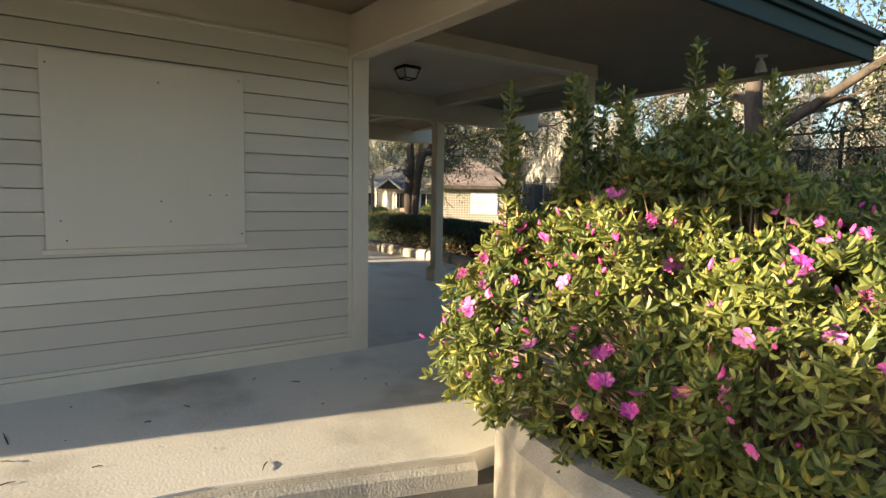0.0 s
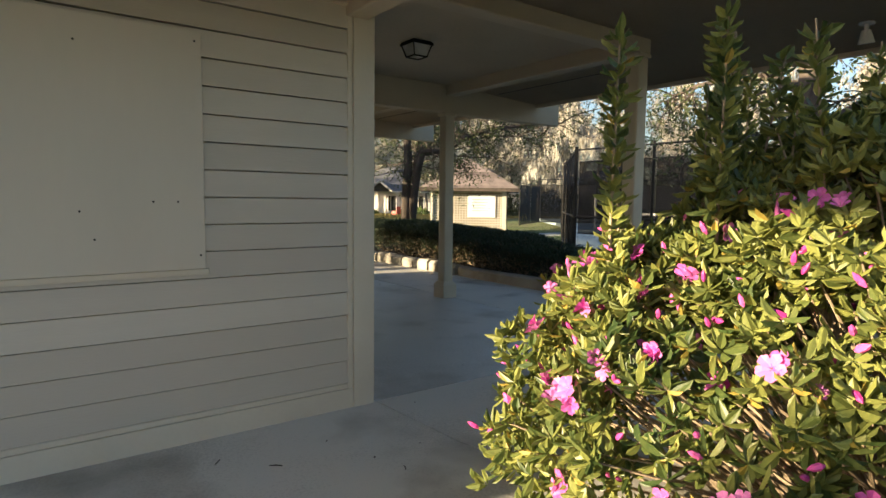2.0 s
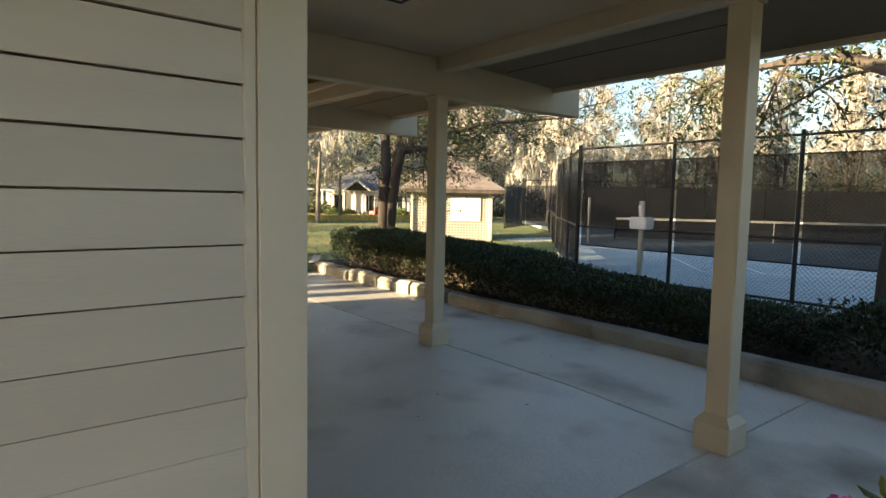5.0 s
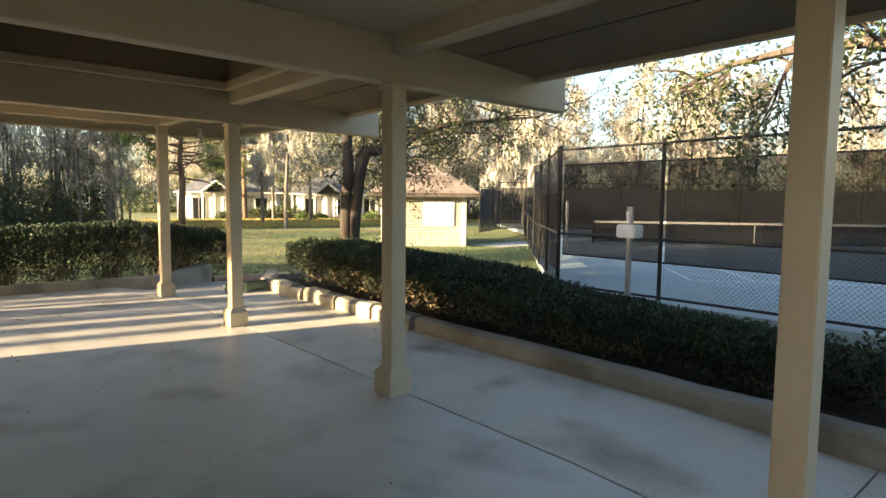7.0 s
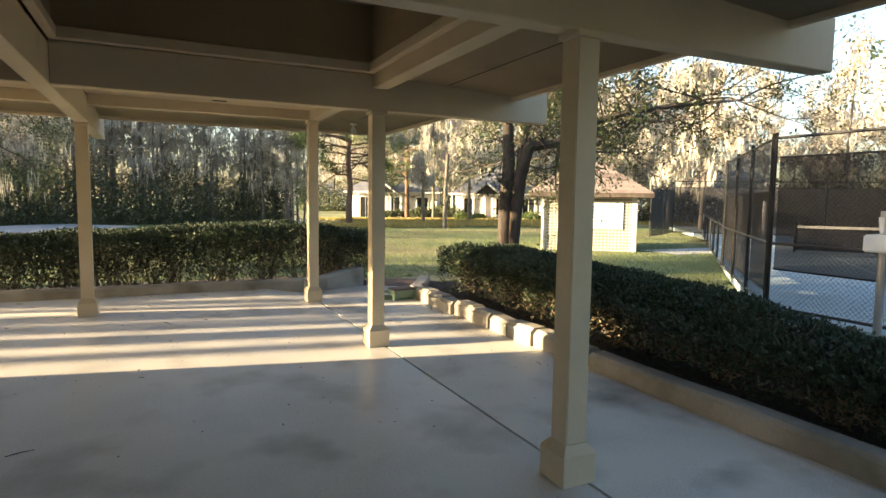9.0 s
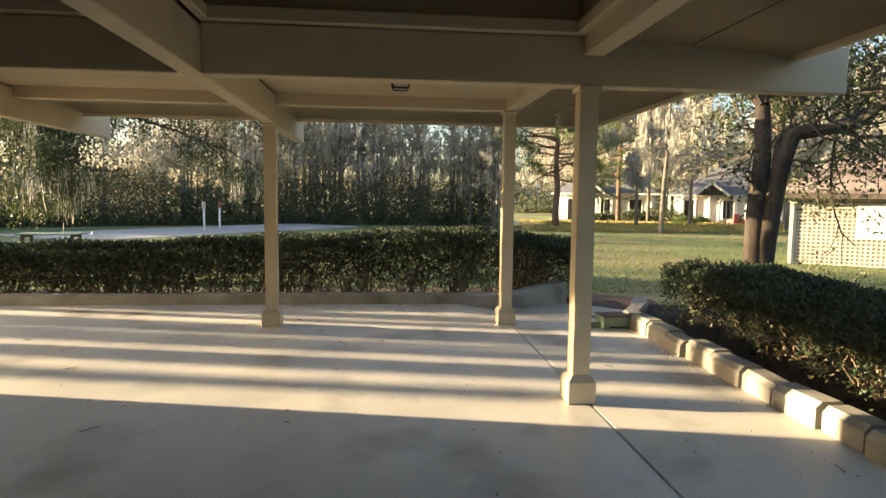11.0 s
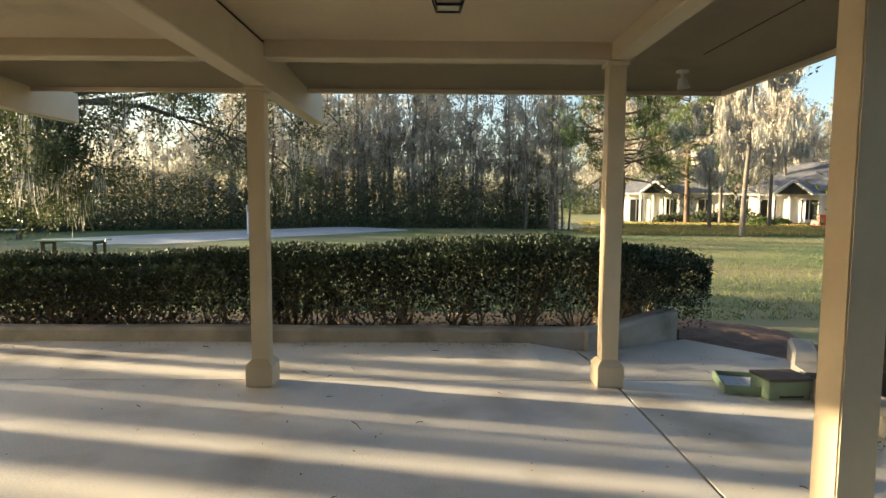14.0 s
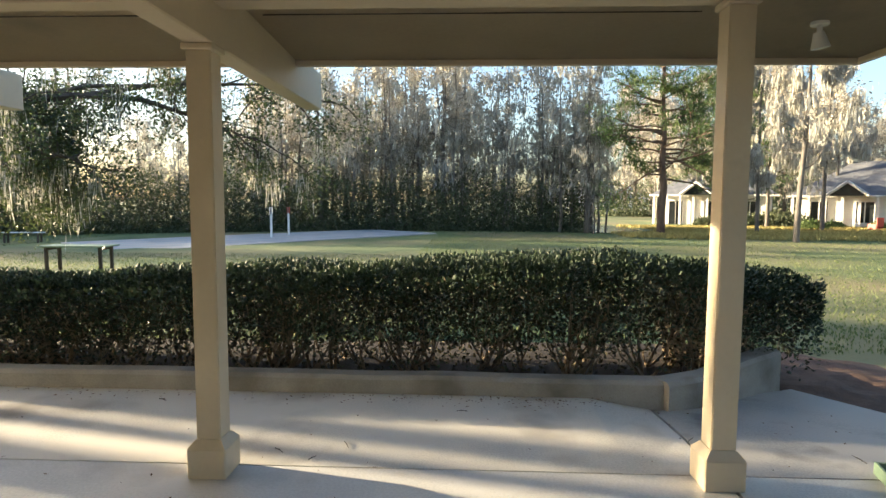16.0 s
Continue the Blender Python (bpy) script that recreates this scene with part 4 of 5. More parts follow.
near_tree("spreading live oak with hanging grey moss", (-10.16, 22.58, -0.4), [
    (A([[-10.16, 22.57, -0.6], [-10.06, 22.57, 0.62], [-9.86, 22.47, 1.31], [-9.67, 22.47, 1.99]]), [0.5, 0.38, 0.33, 0.30]),
    (A([[-9.67, 22.47, 1.89], [-8.69, 22.37, 2.28], [-7.72, 22.37, 2.67], [-6.74, 22.47, 2.92], [-5.57, 22.57, 3.16]]), [0.22, 0.18, 0.15, 0.13, 0.11]),
    (A([[-5.57, 22.57, 3.16], [-4.79, 22.68, 3.45], [-3.81, 22.89, 3.6], [-2.64, 23.1, 3.55], [-1.47, 23.31, 3.16], [-0.49, 23.52, 2.77]]), [0.11, 0.09, 0.07, 0.05, 0.03, 0.015]),
    (A([[-5.76, 22.47, 3.06], [-5.08, 22.26, 3.21], [-4.59, 22.16, 2.97], [-4.3, 22.16, 2.48], [-3.52, 22.26, 2.33]]), [0.09, 0.075, 0.06, 0.045, 0.015]),
    (A([[-9.67, 22.47, 2.38], [-9.08, 23.73, 3.36], [-7.91, 25.2, 3.94], [-6.35, 26.46, 4.33]]), [0.18, 0.13, 0.09, 0.03]),
    (A([[-9.67, 22.47, 2.38], [-10.06, 21.42, 3.55], [-9.28, 20.16, 4.53]]), [0.16, 0.1, 0.04]),
    (A([[-6.74, 22.47, 2.92], [-6.16, 23.52, 3.55], [-4.79, 24.78, 4.14], [-3.03, 25.62, 4.33]]), [0.09, 0.07, 0.05, 0.02]),
    (A([[-7.33, 22.37, 2.77], [-6.94, 23.52, 2.67], [-6.35, 24.78, 2.28], [-5.76, 25.41, 1.6]]), [0.07, 0.05, 0.04, 0.015]),
    (A([[-4.79, 22.68, 3.45], [-4.5, 23.31, 2.87], [-4.2, 23.62, 2.09]]), [0.05, 0.035, 0.012]),
    (A([[-3.81, 22.89, 3.6], [-2.25, 23.52, 3.94], [-0.69, 24.15, 4.04], [0.68, 24.57, 3.75]]), [0.05, 0.04, 0.03, 0.012]),
    (A([[-5.57, 22.57, 3.16], [-5.37, 23.31, 2.48], [-4.98, 23.94, 1.6]]), [0.05, 0.035, 0.012]),
], 41, BARK, OAK_LEAF, 11, 0.16, 0.10, moss=110, levels=1, kids=(4, 7), length=1.5, lift=-0.06)


def tall_tree(rng, h, lean=0.03, crown_from=0.35, leaf_per=3, bare=True):
    """A tall slender woodland tree: returns bark lines and twig tips, about the origin."""
    lines, tips = [], []
    n = 8
    pts = np.zeros((n + 1, 3))
    pts[:, 2] = np.linspace(-0.3, h, n + 1)
    pts[1:, :2] = np.cumsum(rng.normal(size=(n, 2)) * lean * h / n, axis=0)
    r = rng.uniform(0.009, 0.014) * h
    lines.append((pts, np.linspace(r, r * 0.12, n + 1)))
    for k in range(int(rng.integers(11, 17))):
        t = rng.uniform(crown_from, 0.97)
        i = min(int(t * n), n - 1)
        p = pts[i] + (pts[i + 1] - pts[i]) * (t * n - i)
        a = rng.uniform(0, 6.28)
        d = np.array([math.cos(a), math.sin(a), rng.uniform(-0.1, 0.7)])
        grow(rng, p, d, h * 0.20 * (1.25 - t) * rng.uniform(0.7, 1.3), r * 0.30 * (1.15 - t), 1, lines, tips, 0.2, 0.05, (3, 5), 0.6, 0.8, 0.25)
    return lines, tips


def placed(vf, spots):
    """The mesh (verts, faces) repeated at spots of (x, y, z, turn, size)."""
    v, f = vf
    V, F = [], []
    for i, (x, y, z, a, s) in enumerate(spots):
        c, sn = math.cos(a) * s, math.sin(a) * s
        V.append(np.stack([v[:, 0] * c - v[:, 1] * sn + x, v[:, 0] * sn + v[:, 1] * c + y, v[:, 2] * s + z], 1))
        F.append(f + i * len(v))
    return np.concatenate(V), np.concatenate(F)


def woods(label, spots, seed, kinds=5, leafy=1.0, mossy=1.0, leaf=WINTER_LEAF, leaf_size=0.30, crown_from=0.3):
    rng = np.random.default_rng(seed)
    o = thing("woodland", label, "woods", kind="stuff")
    wood, leaves, moss = [], [], []
    for k in range(kinds):
        mine = [s for i, s in enumerate(spots) if i % kinds == k]
        if not mine:
            continue
        lines, tips = tall_tree(rng, 13.0, 0.05, crown_from)
        wood.append(placed(tubes(lines, 4), mine))
        tips = np.array(tips)
        sel = tips[rng.choice(len(tips), int(330 * leafy))]
        leaves.append(placed(foliage_at(rng, sel, 3, 0.35, leaf_size, leaf_size * 0.45), mine))
        if mossy:
            moss.append(placed(hang_moss(rng, tips, int(80 * mossy), 0.65, 0.08, 5), mine))
    part("trunks", mesh_of("woodland_trunks", *joined(wood)), BARK_GREY, o)
    part("leaves", mesh_of("woodland_leaves", *joined(leaves)), leaf, o)
    if mossy:
        part("hanging_moss", mesh_of("woodland_moss", *joined(moss)), MOSS, o)
    return o


def arc_spots(seed, n, h0, h1, r0, r1, s0, s1, cx=4.0, cy=10.0):
    rng = np.random.default_rng(seed)
    out = []
    for _ in range(n):
        a, r = radians(rng.uniform(h0, h1)), rng.uniform(r0, r1)
        x, y = cx + r * math.sin(a), cy + r * math.cos(a)
        out.append((x, y, ground_z(x, y), rng.uniform(0, 6.28), rng.uniform(s0, s1)))
    return out


woods("bare winter woodland hung with grey moss beyond the lawn", arc_spots(1, 72, -20, 3, 43, 52, 0.6, 1.15) + arc_spots(5, 26, 3, 12.5, 40, 46, 0.55, 1.0) + arc_spots(4, 50, -56, -20, 43, 52, 0.45, 0.68), 11, leafy=0.45, mossy=0.9, kinds=7)
woods("sunlit winter trees hung with pale moss behind the houses", arc_spots(2, 75, 14, 44, 84, 120, 0.9, 1.6), 12, mossy=1.6)
woods("sunlit winter woodland beyond the tennis courts", arc_spots(3, 120, 41, 112, 58, 90, 0.8, 1.4), 13)


def understory(label, seed, n, h0, h1, r0, r1, hmax, mat, size=0.34):
    rng = np.random.default_rng(seed)
    a, r = np.radians(rng.uniform(h0, h1, n)), rng.uniform(r0, r1, n)
    cl = rng.uniform(0, 1, n)
    x, y = 4 + r * np.sin(a), 10 + r * np.cos(a)
    hh = hmax * (0.35 + 0.65 * np.array([0.5 + 0.8 * noise.noise((p * 0.23, q * 0.23, seed)) for p, q in zip(x, y)]).clip(0, 1.2))
    z = -0.55 + 1.4 * hh * cl ** 1.9
    v, f = leaf_cloud(rng, np.stack([x, y, z], 1), size, size * 0.5)
    tagged(part("undergrowth", mesh_of("undergrowth", v, f), mat), label, "shrubs", kind="stuff")


understory("dark evergreen undergrowth at the wood's edge", 51, 95000, -57, 10.5, 41, 47, 3.7, SCRUB, 0.22)
understory("brown winter undergrowth among the trunks", 52, 15000, -57, 12, 42, 50, 6.0, WINTER_LEAF, 0.26)
understory("evergreen undergrowth beyond the courts", 53, 26000, 39, 112, 56, 66, 4.5, SCRUB, 0.4)
understory("shrubs behind the houses", 54, 14000, 12, 44, 86, 98, 5.0, SCRUB, 0.5)

# trees to the west, whose long shadows stripe the floor and the lawn
rng1 = np.random.default_rng(9)
west = []
for k in range(11):
    d = rng1.uniform(17, 34)
    y0 = 11.75 + 5.3 * (k + rng1.uniform(0.1, 0.9)) / 11
    west.append((4.0 - d, y0 + 0.215 * d, -0.4, rng1.uniform(0, 6.28), rng1.uniform(1.1, 1.5)))
for k in range(16):
    d = rng1.uniform(26, 60)
    y0 = 18 + 36 * (k + rng1.uniform(0, 1)) / 16
    west.append((4.0 - d, y0 + 0.215 * d, -0.45, rng1.uniform(0, 6.28), rng1.uniform(1.0, 1.5)))
for d, y0, s in ((21, 13.8, 1.3), (27, 14.45, 1.5), (19, 15.05, 1.2), (30, 15.5, 1.5), (24, 15.9, 1.3), (33, 13.2, 1.4), (29, 12.15, 1.4), (26, 13.0, 1.3)):
    west.append((4.0 - d, y0 + 0.215 * d, -0.4, d * 0.7, s))
woods("tall trees west of the lawn", west, 14, leafy=0.09, mossy=0.10, crown_from=0.66)


def pine(x, y, h, seed, from_=0.28):
    rng = np.random.default_rng(seed)
    o = thing("pine_tree", "tall pine with layered green needle clumps", "tree", at=(x, y, ground_z(x, y)), group="pines on the lawn")
    pts = np.zeros((9, 3))
    pts[:, 2] = np.linspace(-0.2, h, 9)
    pts[1:, :2] = np.cumsum(rng.normal(size=(8, 2)) * 0.08, axis=0)
    v, f = tubes([(pts, np.linspace(0.27, 0.04, 9))], 9)
    part("trunk", mesh_of("trunk", v, f), BARK_PINE, o, smooth=True)
    lines, tips = [], []
    for k in range(54):
        t = from_ + (0.98 - from_) * k / 54
        p = np.array([np.interp(t * h, pts[:, 2], pts[:, i]) for i in (0, 1, 2)])
        a = rng.uniform(0, 6.28)
        grow(rng, p, (math.cos(a), math.sin(a), rng.uniform(-0.05, 0.3)), (6.4 - 4.6 * t) * rng.uniform(0.55, 1.1), 0.065, 1, lines, tips, 0.12, 0.02, (4, 7), 0.42, 0.7, 0.45)
    v, f = tubes(lines, 4)
    part("branchwork", mesh_of("limbs", v, f), BARK_PINE, o)
    c = np.repeat(np.array(tips), 11, axis=0) + rng.normal(size=(len(tips) * 11, 3)) * [0.26, 0.26, 0.14]
    v, f = leaf_cloud(rng, c, 0.34, 0.06, rng.normal(size=(len(c), 3)) + [0, 0, 0.7])
    part("needles", mesh_of("needles", v, f), PINE_NEEDLE, o, "green needle clumps")


pine(15.9, 48.7, 12.5, 61)
pine(26.0, 62.0, 13.0, 62)


def mossy_tree(x, y, h, seed, moss=420):
    rng = np.random.default_rng(seed)
    o = thing("mossy_tree", "tall pale tree draped with sunlit hanging moss", "tree", at=(x, y, ground_z(x, y)), group="moss-hung trees by the houses")
    lines, tips = tall_tree(rng, h, 0.03, 0.28)
    v, f = tubes(lines[:1], 8)
    part("trunk", mesh_of("trunk", v, f), BARK_GREY, o, smooth=True)
    v, f = tubes(lines[1:], 4)
    tagged(part("branchwork", mesh_of("limbs", v, f), BARK_GREY, o), kind="stuff")
    v, f = foliage_at(rng, tips, 9, 0.40, 0.22, 0.10)
    part("crown", mesh_of("crown", v, f), WINTER_LEAF, o)
    v, f = hang_moss(rng, tips, moss, 0.75, 0.09, 8)
    part("hanging_moss", mesh_of("hanging_moss", v, f), MOSS, o, "pale hanging moss")


for i, (x, y, h) in enumerate(((20.9, 42.7, 13.5), (29.2, 54.6, 14.0), (35.7, 63.9, 15.0), (42.4, 62.5, 15.0), (31.6, 46, 13.0), (39.7, 49.7, 14.0), (25.8, 69.2, 15.0), (47.3, 55.3, 15.0), (38.1, 39, 13.0), (34.4, 32.9, 12.0), (44.8, 41.6, 14.0), (28.2, 60.4, 14.0), (33.3, 67.7, 15.0), (23.5, 52.2, 13.0), (39.6, 58.4, 13.0))):
    mossy_tree(x, y, h, 70 + i)

# ---- tennis court ----
def screen_cloth():
    m = bpy.data.materials.new("black_wind_screen")
    m.use_nodes = True
    n, l = m.node_tree.nodes, m.node_tree.links
    b = n["Principled BSDF"]
    b.inputs["Base Color"].default_value, b.inputs["Roughness"].default_value = (0.016, 0.017, 0.020, 1), 0.9
    tr, ms = n.new("ShaderNodeBsdfTransparent"), n.new("ShaderNodeMixShader")
    geo, no = n.new("ShaderNodeNewGeometry"), n.new("ShaderNodeTexNoise")
    no.inputs["Scale"].default_value = 1.5
    l.new(geo.outputs["Position"], no.inputs["Vector"])
    mr = n.new("ShaderNodeMapRange")
    mr.inputs["To Min"].default_value, mr.inputs["To Max"].default_value = 0.80, 0.90
    l.new(no.outputs[0], mr.inputs["Value"])
    l.new(mr.outputs[0], ms.inputs[0])
    l.new(tr.outputs[0], ms.inputs[1])
    l.new(b.outputs[0], ms.inputs[2])
    l.new(ms.outputs[0], n["Material Output"].inputs[0])
    return m


SCREEN = screen_cloth()
PAPER = surface("white_notice_sheet", (0.76, 0.78, 0.80), (0.86, 0.87, 0.88), 3, 0.35, 0.02, 60)
WHITE_LINE = surface("white_court_line", (0.60, 0.62, 0.62), (0.75, 0.77, 0.77), 6, 0.8, 0.1, 90)
WHITE_PAINT = surface("white_house_paint", (0.66, 0.65, 0.62), (0.80, 0.79, 0.76), 1.0, 0.6, 0.05, 30)
ROOF_GREY = surface("grey_blue_shingle", (0.10, 0.11, 0.13), (0.20, 0.21, 0.24), 2.0, 0.9, 0.4, 20)
WINDOW_DARK = surface("dark_window_glass", (0.012, 0.014, 0.016), (0.03, 0.034, 0.038), 2.0, 0.08, 0.0, 20)
KIOSK_WOOD = surface("pale_kiosk_paint", (0.42, 0.40, 0.34), (0.55, 0.53, 0.46), 1.5, 0.6, 0.1, 30)
GREEN_PAINT = surface("pale_green_paint", (0.12, 0.19, 0.13), (0.21, 0.29, 0.20), 3.0, 0.55, 0.2, 50, stain=((0.10, 0.11, 0.08), 3.0, 0.62))
RUST = surface("rusty_lid", (0.06, 0.045, 0.035), (0.13, 0.10, 0.08), 6, 0.8, 0.4, 60)
FOAM = surface("pale_blue_grit", (0.30, 0.34, 0.42), (0.62, 0.66, 0.74), 30, 0.9, 1.0, 70)
SHUFFLE = surface("shuffleboard_slab", (0.30, 0.30, 0.31), (0.42, 0.42, 0.43), 0.8, 0.75, 0.1, 60)
RED_PAINT = surface("faded_red_paint", (0.35, 0.07, 0.05), (0.50, 0.13, 0.10), 3, 0.6, 0.1, 50)
DEAD_LEAF = surface("dead_leaf", (0.07, 0.04, 0.022), (0.20, 0.12, 0.06), 20, 0.8, 0.2, 90, vary="island", thin=0.2)
DIRT = surface("dark_grit", (0.012, 0.010, 0.008), (0.04, 0.033, 0.026), 20, 0.9, 0.3, 90)

CZ = -0.15
court = thing("tennis_court", "blue-green painted hard tennis court with white lines", "court", kind="structure")
part("court_slab", prism([(11.75, -25), (70, -25), (70, 12), (35, 36), (28, 27.0), (16.7, 16.8), (11.75, 12.2)], CZ - 0.2, CZ), COURT, court)
U, W = Vector((0.76, 0.65, 0)), Vector((0.65, -0.76, 0))


def stripe(a, b, w=0.05):
    a, b = Vector((*a, CZ + 0.004)), Vector((*b, CZ + 0.004))
    s = Vector((-(b - a).y, (b - a).x, 0)).normalized() * w / 2
    part("court_line", mesh_of("court_line", [tuple(a - s), tuple(b - s), tuple(b + s), tuple(a + s)], [(0, 1, 2, 3)]), WHITE_LINE, court)


o_ = Vector((15.1, 11.05, 0))
far_ = 23.8
for off in (0.0, 1.37, 5.48, 9.60, 10.97):
    a = o_ + W * off
    stripe(a.xy, (a + U * far_).xy)
for d_ in (0.0, 5.5, 18.3, far_):
    stripe((o_ + U * d_).xy, (o_ + U * d_ + W * 10.97).xy)
net = thing("tennis_net", "tennis net with white top band across the court", "net")
na, nb = o_ + U * 11.9 - W * 0.9, o_ + U * 11.9 + W * 11.9
part("mesh", mesh_of("net_mesh", [(*na.xy, CZ + 0.06), (*nb.xy, CZ + 0.06), (*nb.xy, CZ + 0.86), (*na.xy, CZ + 0.86)], [(0, 1, 2, 3)]), SCREEN, net)
part("band", mesh_of("net_band", [(*(na + U * s).xy, z) for s in (-0.015, 0.015) for z in (CZ + 0.84, CZ + 0.93)] + [(*(nb + U * s).xy, z) for s in (-0.015, 0.015) for z in (CZ + 0.84, CZ + 0.93)],
                                  [(0, 4, 5, 1), (2, 3, 7, 6), (1, 5, 7, 3), (0, 2, 6, 4)]), WHITE_PAINT, net)
for q in (na, nb):
    part("net_post", rod((*q.xy, CZ), (*q.xy, CZ + 1.07), 0.045, 10), METAL_BLACK, net)
part("centre_strap", rod((*((na + nb) / 2).xy, CZ), (*((na + nb) / 2).xy, CZ + 0.9), 0.02, 6), WHITE_PAINT, net)
sp = o_ + U * 8.5 - W * 2.2
score = thing("score_post", "slim white score post on the tennis court", "post", at=(sp.x, sp.y, CZ))
part("pole", rod((0, 0, 0), (0, 0, 1.7), 0.04, 8), WHITE_PAINT, score)
part("score_plate", boxes((-0.06, 0.06, -0.02, 0.02, 1.1, 1.75), bevel=0.005), WHITE_PAINT, score)


def fence(label, a, b, n, top, screen=True, low=0.51, high=2.28, wire=True):
    """A chain-link fence of n bays between two ground points, with rails, mesh and wind screen."""
    a, b = Vector((*a, CZ)), Vector((*b, CZ))
    d = (b - a) / n
    u = (b - a).normalized()
    side = Vector((-u.y, u.x, 0))
    f = thing("court_fence", label, "fence", at=a, group="tennis court fences")
    h = top - CZ
    for i in range(n + 1):
        part("post", rod(d * i, d * i + Vector((0, 0, h + 0.06)), 0.036, 9), METAL_BLACK, f)
    zs = (h - 0.02, 0.05) + ((0.92 - CZ,) if screen else ())
    for z in zs:
        part("rail", rod(Vector((0, 0, z)), (b - a) + Vector((0, 0, z)), 0.024, 7), METAL_BLACK, f)
    if wire:
        L, s, lines = (b - a).length, 0.075, []
        k = -h
        while k < L:
            for sg in (1, -1):
                x0, z0, x1, z1 = k, 0.05, k + h - 0.07, h - 0.02
                if x0 < 0:
                    z0, x0 = z0 - x0, 0
                if x1 > L:
                    z1, x1 = z1 - (x1 - L), L
                if sg < 0:
                    z0, z1 = h + 0.03 - z0, h + 0.03 - z1
                lines.append((np.array([u * x0 + Vector((0, 0, z0)), u * x1 + Vector((0, 0, z1))]), [0.0022, 0.0022]))
            k += s
        v, q = tubes(lines, 3)
        part("chain_link", mesh_of("chain_link", v, q), METAL_BLACK, f, "fine diamond wire mesh")
    if screen:
        for i in range(n):
            p0, p1 = d * i + u * 0.06 + side * -0.04, d * (i + 1) - u * 0.06 + side * -0.04
            part("wind_screen", mesh_of("wind_screen", [(p0.x, p0.y, low - CZ), (p1.x, p1.y, low - CZ), (p1.x, p1.y, high - CZ), (p0.x, p0.y, high - CZ)], [(0, 1, 2, 3)]), SCREEN, f, "black mesh wind screen")
        for z in (low - CZ, high - CZ):
            part("screen_hem", rod(u * 0.06 + side * -0.04 + Vector((0, 0, z)), (b - a) - u * 0.06 + side * -0.04 + Vector((0, 0, z)), 0.014, 6), METAL_BLACK, f)
    return f


fence("tall black chain-link court fence with dark wind screen", (12.0, -7.43), (12.0, 12.28), 9, 2.60)
fence("black chain-link fence panels at the court corner", (12.02, 12.32), (16.5, 16.75), 3, 2.60, True, 0.1, 1.75)
fence("waist-high chain-link fence along the court", (16.55, 16.8), (27.2, 26.5), 6, 0.95, False, wire=False)
fence("far court fence with dark wind screen", (28.6, 29.7), (53.5, 8.0), 9, 2.7, True, -0.1, 2.35, wire=False)
fence("far court fence end with dark wind screen", (24.4, 27.2), (28.6, 29.7), 2, 2.3, True, -0.1, 2.2, wire=False)

bx = thing("court_box_post", "small white box on a grey metal pole by the fence", "box", at=(11.35, 10.3, -0.2))
part("pole", rod((0, 0, 0), (0, 0, 1.2), 0.05, 10), METAL_GREY, bx)
part("box", boxes((-0.15, 0.15, -0.17, 0.17, 1.16, 1.38), bevel=0.02, seg=2), WHITE_PLASTIC, bx)
part("bracket", boxes((-0.03, 0.03, -0.05, 0.05, 1.38, 1.68), bevel=0.008), METAL_GREY, bx)
part("tube", rod((0.0, 0.02, 1.4), (-0.02, 0.03, 1.6), 0.035, 10), WHITE_PLASTIC, bx)

# ---- kiosk ----
kiosk = thing("kiosk", "small square lattice kiosk with brown hipped shingle roof", "kiosk", at=(19.1, 25.5, -0.42), rz=234 + 90)
HW, KH = 1.7, 2.24
# solid core in the shade-dark colour, so the lattice gaps look deep
part("wall", boxes((-HW, HW, -HW, HW, 0, KH)), PANEL_SHADED, kiosk)
bm = bmesh.new()
e = 2.3
b4 = [bm.verts.new((x, y, KH + 0.02)) for x, y in ((-e, -e), (e, -e), (e, e), (-e, e))]
ap = bm.verts.new((0, 0, 3.85))
for i in range(4):
    bm.faces.new((b4[i], b4[(i + 1) % 4], ap))
bm.faces.new(b4[::-1])
kroof = part("roof", bm, SHINGLE, kiosk)
course = bmesh.new()
for k in range(14):
    s0, s1 = e * (1 - k / 14) + 0.01, e * (1 - (k + 1) / 14) + 0.03
    z0, z1 = KH + 0.03 + 1.55 * k / 14, KH + 0.055 + 1.55 * (k + 1) / 14
    lo = [course.verts.new((x * s0, y * s0, z0 + 0.012)) for x, y in ((-1, -1), (1, -1), (1, 1), (-1, 1))]
    hi = [course.verts.new((x * s1, y * s1, z1 - 0.005)) for x, y in ((-1, -1), (1, -1), (1, 1), (-1, 1))]
    for i in range(4):
        course.faces.new((lo[i], lo[(i + 1) % 4], hi[(i + 1) % 4], hi[i]))
part("shingle_layer", course, SHINGLE, kroof)
part("eave_board", boxes((-e, e, -e - 0.03, -e + 0.02, KH - 0.12, KH + 0.03), (-e, e, e - 0.02, e + 0.03, KH - 0.12, KH + 0.03), (-e - 0.03, -e + 0.02, -e, e, KH - 0.12, KH + 0.03), (e - 0.02, e + 0.03, -e, e, KH - 0.12, KH + 0.03)), BARK, kiosk, "dark stained eave board")
for sx, sy in ((-1, -1), (1, -1), (1, 1), (-1, 1)):
    part("corner_post", boxes((sx * HW - 0.09, sx * HW + 0.09, sy * HW - 0.09, sy * HW + 0.09, 0, KH)), KIOSK_WOOD, kiosk)
slat_h, slat_v = boxes((-HW + 0.1, HW - 0.1, -0.012, 0.012, -0.022, 0.022)), boxes((-0.022, 0.022, -0.012, 0.012, 0.05, KH - 0.25))
mh, mv = bpy.data.meshes.new("slat"), bpy.data.meshes.new("slat")
